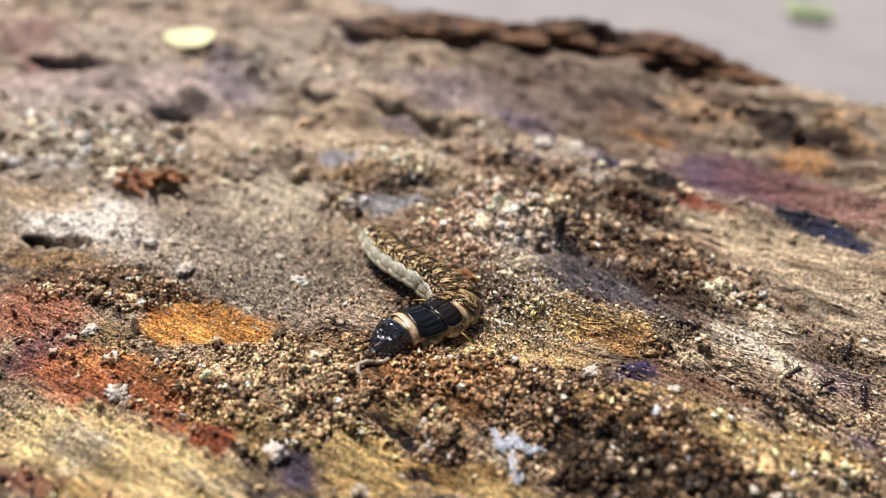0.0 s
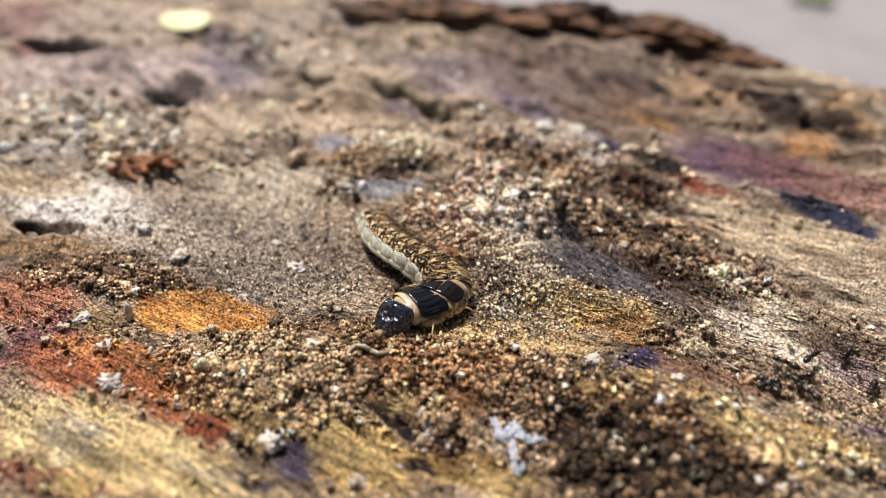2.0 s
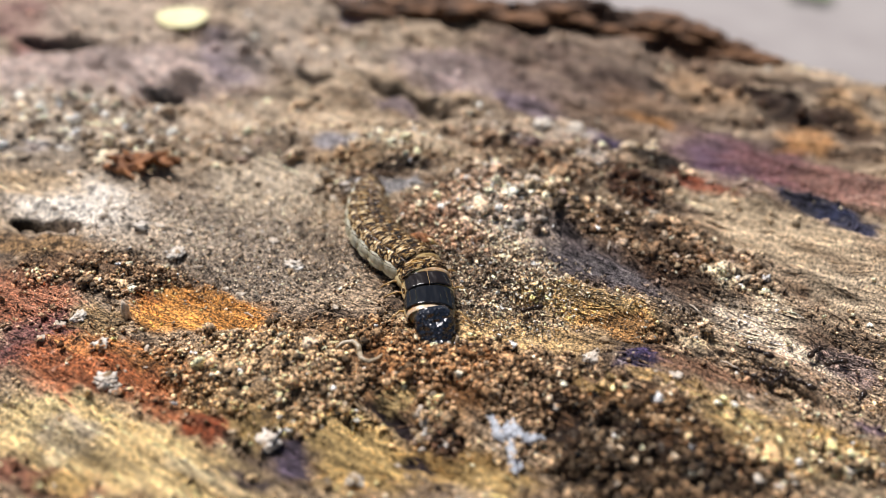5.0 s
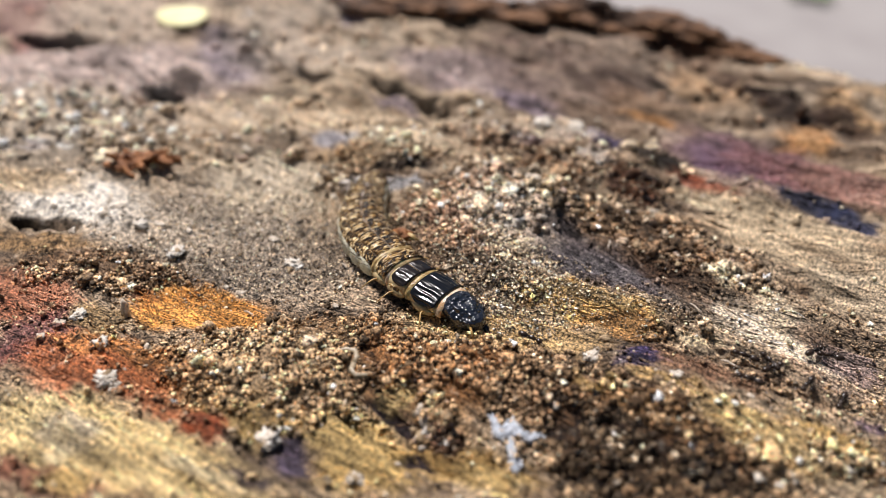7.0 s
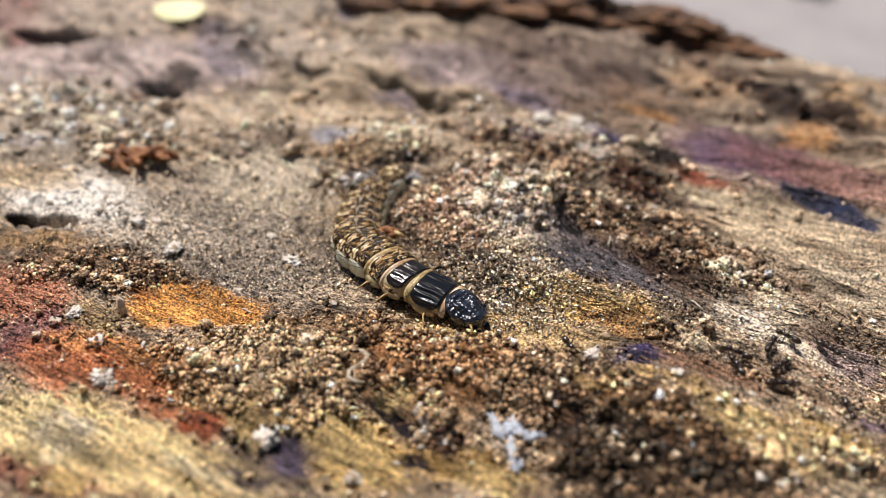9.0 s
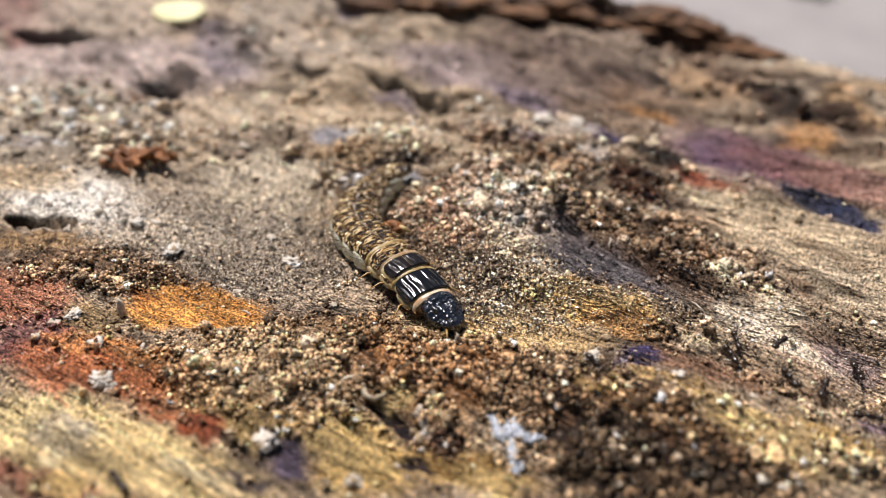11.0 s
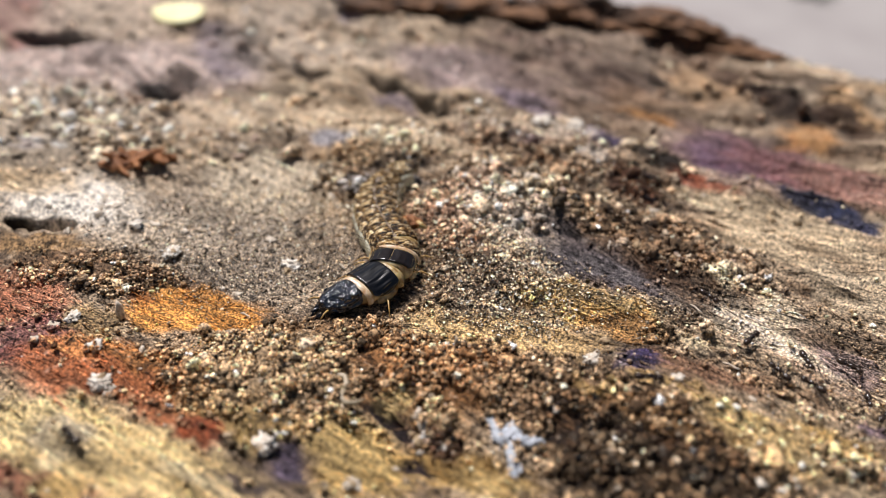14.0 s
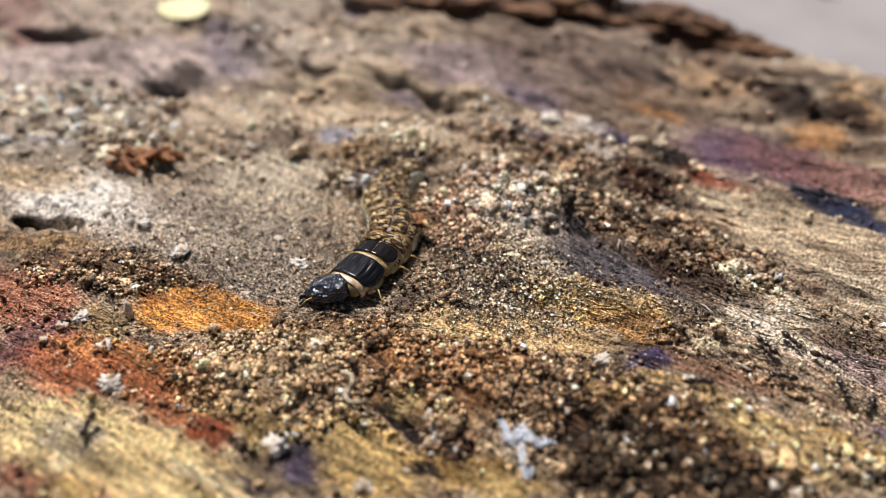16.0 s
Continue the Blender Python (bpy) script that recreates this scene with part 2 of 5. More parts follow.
stain(29.9, 23.3, 3.2, 1.8, -34, (0.012, 0.008, 0.006), 0.92, 0.35)
# grey hollow, white rot and the pit
stain(-23.0, 2.9, 15.3, 9.6, -45, (0.30, 0.248, 0.196), 0.95, 0.4)
stain(-23.3, 16.5, 9.1, 6.5, -25, (0.53, 0.445, 0.335), 0.9, 0.35)
stain(-27.5, -3.9, 7.8, 3.5, -19, (0.189, 0.152, 0.117), 0.7, 0.35)
stain(-13.9, -1.2, 6.3, 3.6, -78, (0.205, 0.160, 0.117), 0.7, 0.35)
stain(-36.8, 3.7, 10.0, 4.3, -17, (0.514, 0.431, 0.339), 0.85, 0.5)
stain(-44.3, 8.4, 7.8, 4.3, -19, (0.746, 0.706, 0.642), 0.95, 0.6)
stain(-50.9, 11.9, 5.9, 3.0, -13, (0.451, 0.334, 0.205), 0.8, 0.35)
# near-black colour for the shade down in the pit
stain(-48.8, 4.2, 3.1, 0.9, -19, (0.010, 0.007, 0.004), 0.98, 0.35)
stain(-44.1, -0.2, 6.2, 1.8, -8, (0.293, 0.180, 0.083), 0.85, 0.35)
stain(-37.9, -5.0, 11.4, 2.1, -2, (0.180, 0.104, 0.056), 0.85, 0.35)
stain(-27.6, -5.7, 5.5, 1.1, -10, (0.089, 0.055, 0.033), 0.7, 0.35)
# red and orange rot
stain(-42.7, -9.0, 6.5, 3.8, -25, (0.322, 0.131, 0.073), 0.9, 0.35)
stain(-39.3, -17.2, 4.8, 3.2, -32, (0.174, 0.066, 0.069), 0.85, 0.35)
stain(-33.5, -20.6, 7.1, 2.8, -23, (0.356, 0.126, 0.053), 0.92, 0.35)
stain(-32.4, -18.1, 4.0, 1.4, -21, (0.451, 0.192, 0.066), 0.85, 0.35)
stain(-26.3, -22.4, 6.7, 2.6, -21, (0.339, 0.117, 0.045), 0.9, 0.35)
stain(-33.7, -12.9, 3.7, 2.6, -32, (0.314, 0.211, 0.099), 0.8, 0.35)
stain(-26.1, -18.8, 5.6, 1.5, -22, (0.383, 0.163, 0.051), 0.85, 0.35)
stain(-25.1, -10.3, 7.9, 3.4, -13, (0.525, 0.252, 0.069), 1, 0.2)
stain(-31.0, -7.9, 2.5, 1.1, -19, (0.147, 0.035, 0.010), 0.6, 0.35)
# straw-coloured wood below
stain(-25.3, -30.3, 13.7, 3.9, -20, (0.558, 0.421, 0.211), 0.96, 0.35)
stain(-34.5, -27.1, 4.3, 2.3, -25, (0.570, 0.451, 0.238), 0.9, 0.35)
stain(-16.5, -24.6, 7.0, 2.8, -26, (0.297, 0.205, 0.076), 0.8, 0.35)
stain(-30.1, -27.8, 2.5, 1.7, -35, (0.402, 0.339, 0.256), 0.8, 0.35)
stain(-30.2, -33.8, 5.1, 1.3, -11, (0.267, 0.117, 0.073), 0.9, 0.35)
stain(-30.4, -30.6, 2.1, 0.8, -62, (0.648, 0.525, 0.322), 0.9, 0.35)
stain(-27.4, -33.4, 1.8, 1.2, -16, (0.431, 0.322, 0.122), 0.7, 0.35)
stain(-18.3, -32.6, 3.9, 0.7, -20, (0.547, 0.451, 0.290), 0.7, 0.35)
stain(-19.1, -27.0, 3.1, 1.4, -26, (0.180, 0.045, 0.017), 0.95, 0.35)
stain(-11.0, -30.0, 2.6, 2.0, -60, (0.069, 0.053, 0.083), 0.95, 0.3, 0.4)
stain(-14.4, -33.1, 2.4, 0.6, -4, (0.042, 0.031, 0.038), 0.9, 0.35)
# heap of brown crumbs and the bare patches in it
stain(-6.4, -19.3, 17.6, 5.9, -2, (0.180, 0.091, 0.033), 0.85, 0.35)
stain(-14.9, -19.6, 7.9, 4.3, -10, (0.35, 0.255, 0.155), 0.8, 0.35)
stain(-1.4, -19.3, 8.3, 3.3, -2, (0.211, 0.095, 0.033), 0.8, 0.35)
stain(-5.5, -28.9, 4.4, 3.6, -25, (0.492, 0.339, 0.136), 0.95, 0.35)
stain(1.3, -30.2, 5.7, 2.1, -4, (0.365, 0.224, 0.069), 0.85, 0.35)
stain(-0.6, -26.4, 2.7, 2.0, 3, (0.334, 0.198, 0.091), 0.85, 0.35)
stain(-4.4, -25.1, 3.0, 1.0, -27, (0.017, 0.010, 0.014), 0.97, 0.3, 0.4)
stain(-1.6, -29.4, 2.2, 1.0, -18, (0.018, 0.012, 0.020), 0.97, 0.3, 0.4)
stain(1.4, -27.5, 1.6, 1.0, 89, (0.045, 0.015, 0.010), 0.9, 0.35)
stain(-8.4, -27.1, 2.0, 0.5, 54, (0.035, 0.017, 0.009), 0.9, 0.35)
stain(17.1, -27.9, 10.2, 5.7, -28, (0.095, 0.045, 0.018), 0.88, 0.35)
stain(14.2, -26.5, 2.0, 1.1, -9, (0.017, 0.010, 0.006), 0.85, 0.35)
stain(20.2, -31.3, 2.6, 1.4, -23, (0.017, 0.011, 0.008), 0.85, 0.35)
stain(17.7, -29.1, 1.5, 0.9, -24, (0.023, 0.014, 0.009), 0.8, 0.35)
stain(10.4, -26.9, 1.4, 0.9, -9, (0.020, 0.012, 0.008), 0.8, 0.35)
stain(14.7, -28.6, 4.8, 3.4, -24, (0.026, 0.014, 0.007), 0.72, 0.35)
stain(14.3, -28.5, 4.1, 3.9, 32, (0.022, 0.012, 0.006), 0.5, 0.35)
stain(13.5, -23.5, 2.1, 1.2, 0, (0.383, 0.259, 0.095), 0.85, 0.35)
stain(5.7, -30.8, 2.6, 1.1, -3, (0.238, 0.134, 0.041), 0.7, 0.35)
stain(-6.6, -27.7, 3.8, 2.6, -20, (0.44, 0.315, 0.135), 0.9, 0.3)
stain(3.6, -30.8, 4.2, 1.7, -8, (0.47, 0.33, 0.14), 0.9, 0.35)
stain(-4.6, -23.6, 1.3, 0.9, -10, (0.50, 0.37, 0.17), 0.9, 0.35)
# golden slope and ridge, the groove, grey fibres
stain(4.0, -5.1, 8.0, 5.5, -61, (0.085, 0.058, 0.040), 0.9, 0.35)
stain(1.0, -3.3, 5.0, 2.5, 83, (0.147, 0.095, 0.059), 0.6, 0.35)
stain(5.5, -14.3, 8.6, 2.8, -9, (0.492, 0.339, 0.163), 0.95, 0.4)
stain(14.2, -10.4, 6.4, 2.3, -27, (0.581, 0.392, 0.157), 0.97, 0.4)
stain(17.8, -13.6, 4.5, 1.3, -21, (0.314, 0.168, 0.063), 0.9, 0.35)
stain(23.0, -18.9, 5.9, 1.6, -20, (0.23, 0.13, 0.08), 0.85, 0.35)
stain(18.0, -17.8, 2.1, 1.3, -9, (0.023, 0.021, 0.076), 0.9, 0.35)
stain(22.6, -23.2, 6.5, 1.3, -27, (0.431, 0.290, 0.126), 0.88, 0.35)
stain(27.2, -27.1, 5.1, 2.6, -41, (0.481, 0.347, 0.163), 0.88, 0.35)
stain(17.4, -25.9, 5.5, 1.4, -29, (0.160, 0.083, 0.029), 0.6, 0.35)
stain(15.0, 0.1, 9.3, 4.9, -32, (0.075, 0.066, 0.077), 0.97, 0.4)
stain(22.3, -4.7, 6.9, 2.9, -33, (0.095, 0.08, 0.088), 0.9, 0.4)
stain(12.6, 1.9, 5.2, 3.2, -67, (0.13, 0.10, 0.085), 0.8, 0.35)
stain(27.5, -3.0, 4.7, 2.6, -59, (0.023, 0.015, 0.010), 0.92, 0.35)
stain(15.6, -10.6, 3.4, 0.9, -27, (0.035, 0.025, 0.020), 0.7, 0.35)
stain(31.7, -10.8, 8.4, 4.0, -36, (0.605, 0.514, 0.402), 0.97, 0.4)
stain(35.5, -8.0, 3.4, 2.1, 75, (0.525, 0.440, 0.322), 0.85, 0.35)
stain(23.9, -15.3, 2.1, 0.6, -12, (0.680, 0.558, 0.374), 0.95, 0.35)
stain(37.2, -11.5, 2.7, 1.3, -32, (0.24, 0.15, 0.09), 0.7, 0.35)
stain(40.7, -14.1, 3.1, 1.5, -35, (0.30, 0.22, 0.22), 0.7, 0.3, 0.4)
stain(33.2, -16.6, 5.8, 2.2, -29, (0.431, 0.305, 0.211), 0.8, 0.35)
stain(28.8, -20.2, 2.5, 1.3, -28, (0.126, 0.076, 0.045), 0.8, 0.35)
stain(37.8, -18.5, 2.9, 1.4, -28, (0.30, 0.23, 0.18), 0.7, 0.35)
stain(37.5, -24.3, 1.4, 1.2, -7, (0.134, 0.095, 0.122), 0.9, 0.3, 0.4)
stain(32.6, -26.9, 3.6, 1.8, -35, (0.392, 0.259, 0.091), 0.8, 0.35)
stain(31.6, -29.9, 3.3, 1.7, -33, (0.440, 0.347, 0.224), 0.75, 0.35)
stain(40.9, 6.0, 9.8, 5.9, -42, (0.47, 0.37, 0.25), 0.92, 0.35)
stain(44.3, -2.2, 5.5, 4.5, -54, (0.46, 0.37, 0.26), 0.85, 0.35)
stain(44.5, 1.9, 4.1, 1.2, -42, (0.147, 0.080, 0.035), 0.4, 0.35)
stain(40.0, -4.4, 3.2, 0.9, -45, (0.122, 0.066, 0.031), 0.4, 0.35)
# crumb heap behind the larva
stain(2.9, 6.6, 6.9, 6.4, 61, (0.476, 0.305, 0.205), 0.9, 0.35)
stain(0.2, 5.4, 2.4, 2.0, 10, (0.083, 0.040, 0.025), 0.7, 0.35)
stain(-7.2, 17.4, 4.7, 1.6, 4, (0.042, 0.023, 0.012), 0.85, 0.35)
stain(7.7, 3.8, 4.4, 3.9, -58, (0.648, 0.536, 0.402), 1, 0.35)
stain(4.9, 9.3, 4.9, 4.1, -10, (0.570, 0.402, 0.293), 0.9, 0.35)
stain(11.6, 9.1, 5.2, 2.2, -12, (0.629, 0.536, 0.374), 0.95, 0.35)
stain(6.2, 28.5, 4.9, 2.2, -16, (0.514, 0.421, 0.322), 0.45, 0.35)
stain(16.7, 29.2, 4.0, 1.8, -15, (0.536, 0.461, 0.383), 0.4, 0.35)
stain(16.7, 5.6, 6.7, 4.4, -32, (0.305, 0.205, 0.117), 0.8, 0.35)
stain(23.6, 2.9, 10.0, 5.9, -27, (0.157, 0.091, 0.048), 0.75, 0.35)
stain(24.8, -4.0, 5.3, 2.9, -46, (0.066, 0.035, 0.020), 0.85, 0.35)
stain(30.6, -1.4, 2.0, 1.4, 49, (0.617, 0.525, 0.374), 0.9, 0.35)
stain(22.7, 6.0, 4.7, 2.5, -35, (0.063, 0.038, 0.021), 0.7, 0.35)
stain(33.2, 14.2, 4.3, 2.0, -16, (0.440, 0.356, 0.245), 0.85, 0.35)
stain(-12.9, 21.5, 5.4, 2.8, -10, (0.322, 0.224, 0.131), 0.7, 0.35)
stain(14.0, 0.2, 6.7, 3.6, -37, (0.075, 0.066, 0.076), 0.85, 0.4)
stain(6.7, 5.0, 5.2, 4.4, -36, (0.629, 0.514, 0.411), 0.9, 0.35)
stain(19.0, -2.4, 4.8, 2.3, -38, (0.095, 0.084, 0.088), 0.8, 0.4)
stain(-13.2, 15.5, 3.5, 2.5, 0, (0.126, 0.076, 0.040), 0.75, 0.35)
stain(-8.0, 14.2, 4.6, 2.2, -8, (0.30, 0.295, 0.305), 0.95, 0.3)
stain(-4.6, 17.8, 4.0, 1.1, -10, (0.030, 0.018, 0.012), 0.9, 0.35)
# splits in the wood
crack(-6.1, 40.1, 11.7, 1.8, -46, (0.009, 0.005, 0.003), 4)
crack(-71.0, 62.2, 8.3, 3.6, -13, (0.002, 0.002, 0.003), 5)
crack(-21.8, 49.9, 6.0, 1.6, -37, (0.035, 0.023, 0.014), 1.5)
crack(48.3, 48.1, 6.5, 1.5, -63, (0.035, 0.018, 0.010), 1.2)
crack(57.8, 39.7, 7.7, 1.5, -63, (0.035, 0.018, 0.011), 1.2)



def fibrous(wx, wy):
    """1 where the wood's grain lies bare as long fibres."""
    m = 0 * wx
    for q in ((-24, -31, 24, 7, -18), (35, -10, 15, 6, -28), (43, 2, 15, 9, -22), (-25, -12, 8, 3.2, -5), (25, -19, 15, 4, -24), (-4, -29, 8, 4.5, 0), (40, -18, 12, 6, -26)):
        m = np.maximum(m, patch_at(wx, wy, *q))
    return m


def albedo(x, y):
    """Stain colour and wetness of the wood and of the crumbs that come off it."""
    wx, wy = warp(x, y)
    gu, gv = along(x, y)
    band = fbm(gu / 14, gv / 2.2, 71, 3)[:, None]
    patch = fbm(x / 6, y / 4, 81, 3)[:, None]
    c = np.array((0.36, 0.275, 0.19)) * (1 - smooth(0.45, 0.7, band)) + np.array((0.22, 0.15, 0.095)) * smooth(0.45, 0.7, band)
    c = c + (np.array((0.09, 0.062, 0.042)) - c) * 0.85 * smooth(0.52, 0.68, patch)
    wet = np.zeros(len(x))
    for cx, cy, rx, ry, degrees, colour, strength, edge, w in STAINS:
        m = patch_at(wx, wy, cx, cy, rx, ry, degrees, edge) * strength
        c = c + (np.array(colour) - c) * m[:, None]
        wet = wet * (1 - m) + w * m
    blotch = fbm(gu / 5, gv / 2.2, 85, 3)[:, None]
    far = smooth(14, 40, y)[:, None]
    c = c + far * 0.16 * (c.mean(1, keepdims=True) - c)
    c = c * (1 + far * (2.4 * (blotch - 0.375) - 0.9 * smooth(0.60, 0.72, blotch)))
    # the shade inside the splits, painted as near-black colour
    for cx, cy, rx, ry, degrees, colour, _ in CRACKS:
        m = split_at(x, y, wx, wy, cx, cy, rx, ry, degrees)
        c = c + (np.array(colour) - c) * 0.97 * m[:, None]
    # streaks along the grain, dark specks painted as shaded crevices, and pale flecks
    streak = fbm(gu / 4, gv / 0.35, 91, 3)[:, None]
    clear = np.clip(1 - 1.4 * crumb_field(x, y), 0, 1) * fibrous(wx, wy)
    clear = clear[:, None]
    c = c * (0.62 + 0.8 * streak + clear * 0.9 * (streak - 0.5))
    vein = fbm(gu / 9, gv / 0.9, 97, 2)[:, None]
    c = c * (1 + clear * (1.3 * (vein - 0.5) - 0.2 * smooth(0.60, 0.70, vein)))
    line = fbm(gu / 7, gv / 0.6, 93, 2)[:, None]
    c = c * (1 - 0.3 * clear * smooth(0.62, 0.72, line))
    specks = 0.45 + (fbm(x / 0.55, y / 0.55, 95, 2)[:, None] - 0.45) * (1 - 0.85 * far)
    specks = 0.45 + (specks - 0.45) * (1 - 0.7 * clear)
    c = c * (1 - 0.8 * smooth(0.60, 0.78, specks)) + 0.22 * np.array((0.8, 0.72, 0.6)) * smooth(0.30, 0.16, specks)
    return np.clip(c, 0.008, 0.85), wet


# ---------- materials ----------
def material(name, colour=(0.5, 0.5, 0.5), rough=0.6, **more):
    m = bpy.data.materials.new(name)
    m.use_nodes = True
    b = m.node_tree.nodes["Principled BSDF"]
    b.inputs["Base Color"].default_value = (*colour, 1)
    b.inputs["Roughness"].default_value = rough
    for key, value in more.items():
        b.inputs[key.replace("_", " ")].default_value = value
    return m


def nodes_of(m):
    return m.node_tree.nodes, m.node_tree.links, m.node_tree.nodes["Principled BSDF"]


def noise_node(m, scale, detail=4.0, rough=0.6, stretch=None):
    n, l, _ = nodes_of(m)
    co = n.new("ShaderNodeTexCoord")
    t = n.new("ShaderNodeTexNoise")
    t.inputs["Scale"].default_value, t.inputs["Detail"].default_value, t.inputs["Roughness"].default_value = scale, detail, rough
    if stretch:
        mp = n.new("ShaderNodeMapping")
        mp.inputs["Scale"].default_value = stretch
        l.new(co.outputs["Object"], mp.inputs["Vector"])
        l.new(mp.outputs["Vector"], t.inputs["Vector"])
    else:
        l.new(co.outputs["Object"], t.inputs["Vector"])
    return t


def ramp(m, source, stops):
    n, l, _ = nodes_of(m)
    r = n.new("ShaderNodeValToRGB")
    e = r.color_ramp.elements
    while len(e) < len(stops):
        e.new(0.5)
    for k, (p, c) in enumerate(stops):
        e[k].position, e[k].color = p, (*c, 1)
    l.new(source, r.inputs["Fac"])
    return r


def bump(m, source, distance, strength=1.0):
    n, l, b = nodes_of(m)
    k = n.new("ShaderNodeBump")
    k.inputs["Distance"].default_value, k.inputs["Strength"].default_value = distance, strength
    l.new(source, k.inputs["Height"])
    l.new(k.outputs["Normal"], b.inputs["Normal"])
    return k


def multiply(m, a, b_):
    n, l, _ = nodes_of(m)
    x = n.new("ShaderNodeMix")
    x.data_type, x.blend_type = "RGBA", "MULTIPLY"
    x.inputs["Factor"].default_value = 1.0
    l.new(a, x.inputs["A"])
    l.new(b_, x.inputs["B"])
    return x.outputs["Result"]


def stained_material(name, grain, rough):
    """Colour from the mesh's stain layer, with fine mottling and relief."""
    m = material(name)
    n, l, b = nodes_of(m)
    col = n.new("ShaderNodeAttribute")
    col.attribute_name = "stain"
    fine = noise_node(m, grain, 5, 0.7)
    # strong dark-to-bright mottling, also painting in the shade between fine grains
    tone = ramp(m, fine.outputs["Fac"], [(0.38, (0.05, 0.045, 0.04)), (0.49, (1.0, 1.0, 1.0)), (0.60, (2.6, 2.5, 2.3))])
    l.new(multiply(m, col.outputs["Color"], tone.outputs["Color"]), b.inputs["Base Color"])
    wet = n.new("ShaderNodeAttribute")
    wet.attribute_name = "wet"
    mr = n.new("ShaderNodeMapRange")
    mr.inputs["To Min"].default_value, mr.inputs["To Max"].default_value = rough, 0.22
    l.new(wet.outputs["Fac"], mr.inputs["Value"])
    l.new(mr.outputs["Result"], b.inputs["Roughness"])
    b.inputs["Specular IOR Level"].default_value = 0.25
    bump(m, noise_node(m, grain * 1.3, 4, 0.65).outputs["Fac"], 0.00034, 1.0)
    return m


wood_mat = stained_material("rotten_wood", 3900, 0.72)
crumb_mat = stained_material("wood_crumb", 3000, 0.75)


def mottled(name, dark, light, scale, rough, relief_mm=0.1, stretch=None, **more):
    m = material(name, light, rough, **more)
    n, l, b = nodes_of(m)
    t = noise_node(m, scale, 5, 0.65, stretch)
    l.new(ramp(m, t.outputs["Fac"], [(0.35, dark), (0.65, light)]).outputs["Color"], b.inputs["Base Color"])
    bump(m, t.outputs["Fac"], relief_mm * MM, 0.8)
    return m


ground_mat = mottled("pale_ground", (0.29, 0.265, 0.255), (0.35, 0.325, 0.31), 14, 0.9, 3)
leaf_mat = mottled("dry_petal", (0.72, 0.66, 0.30), (0.85, 0.80, 0.46), 300, 0.6, 0.1)
rust_mat = mottled("rust_bark", (0.10, 0.03, 0.01), (0.46, 0.19, 0.06), 1400, 0.7, 0.5)
white_mat = mottled("white_crumb", (0.42, 0.33, 0.24), (0.80, 0.72, 0.60), 2200, 0.8, 0.2)
flake_mat = mottled("white_flake", (0.50, 0.41, 0.31), (0.88, 0.84, 0.76), 1500, 0.85, 0.4)
pink_mat = mottled("pinkish_crumb", (0.20, 0.125, 0.085), (0.64, 0.48, 0.37), 1500, 0.8, 0.3)
tan_mat = mottled("tan_crumb", (0.15, 0.09, 0.045), (0.52, 0.39, 0.23), 1800, 0.8, 0.2)
mould_mat = mottled("mould", (0.45, 0.48, 0.53), (0.74, 0.77, 0.82), 1800, 0.85, 0.3)
grass_mat = mottled("grass", (0.36, 0.50, 0.18), (0.50, 0.62, 0.28), 40, 0.6, 0.3)
bark_mat = mottled("red_bark", (0.022, 0.011, 0.006), (0.21, 0.10, 0.042), 160, 0.85, 1.6)

chitin_black = material("black_chitin", (0.006, 0.006, 0.007), 0.18, Specular_IOR_Level=0.6)
bump(chitin_black, noise_node(chitin_black, 800, 2, 0.5, (1.0, 0.14, 1.0)).outputs["Fac"], 0.0005, 0.8)
brown_chitin = material("dark_brown_chitin", (0.011, 0.007, 0.005), 0.18, Specular_IOR_Level=0.6)
bump(brown_chitin, noise_node(brown_chitin, 900, 2, 0.5, (1.0, 0.3, 1.0)).outputs["Fac"], 0.0003, 0.8)
head_black = material("rough_black_chitin", (0.012, 0.015, 0.024), 0.25, Specular_IOR_Level=1.0)
bump(head_black, noise_node(head_black, 800, 2, 0.5).outputs["Fac"], 0.0016, 1.0)
amber_mat = mottled("amber_skin", (0.22, 0.11, 0.025), (0.66, 0.47, 0.20), 1300, 0.3, 0.2, Subsurface_Weight=0.15)
collar_mat = mottled("pale_skin", (0.48, 0.23, 0.08), (0.80, 0.64, 0.45), 800, 0.2, 0.2, Subsurface_Weight=0.15)
skin_mat = mottled("thorax_skin", (0.20, 0.095, 0.02), (0.70, 0.53, 0.27), 520, 0.26, 0.1, Subsurface_Weight=0.15)
ring_mat = mottled("abdomen_skin", (0.035, 0.018, 0.007), (0.24, 0.145, 0.05), 1200, 0.35, 0.2)
lobe_mat = mottled("cream_skin", (0.46, 0.41, 0.22), (0.82, 0.78, 0.62), 1100, 0.4, 0.15, Subsurface_Weight=0.1)
leg_mat = mottled("amber_leg", (0.26, 0.13, 0.03), (0.55, 0.36, 0.12), 1500, 0.4, 0.05)
ant_mat = mottled("ant_shell", (0.012, 0.008, 0.006), (0.04, 0.024, 0.015), 2500, 0.25, 0.03)
worm_mat = mottled("worm_skin", (0.26, 0.20, 0.12), (0.50, 0.42, 0.30), 2500, 0.35, 0.05)
bristle_mat = material("bristle", (0.10, 0.06, 0.02), 0.4)


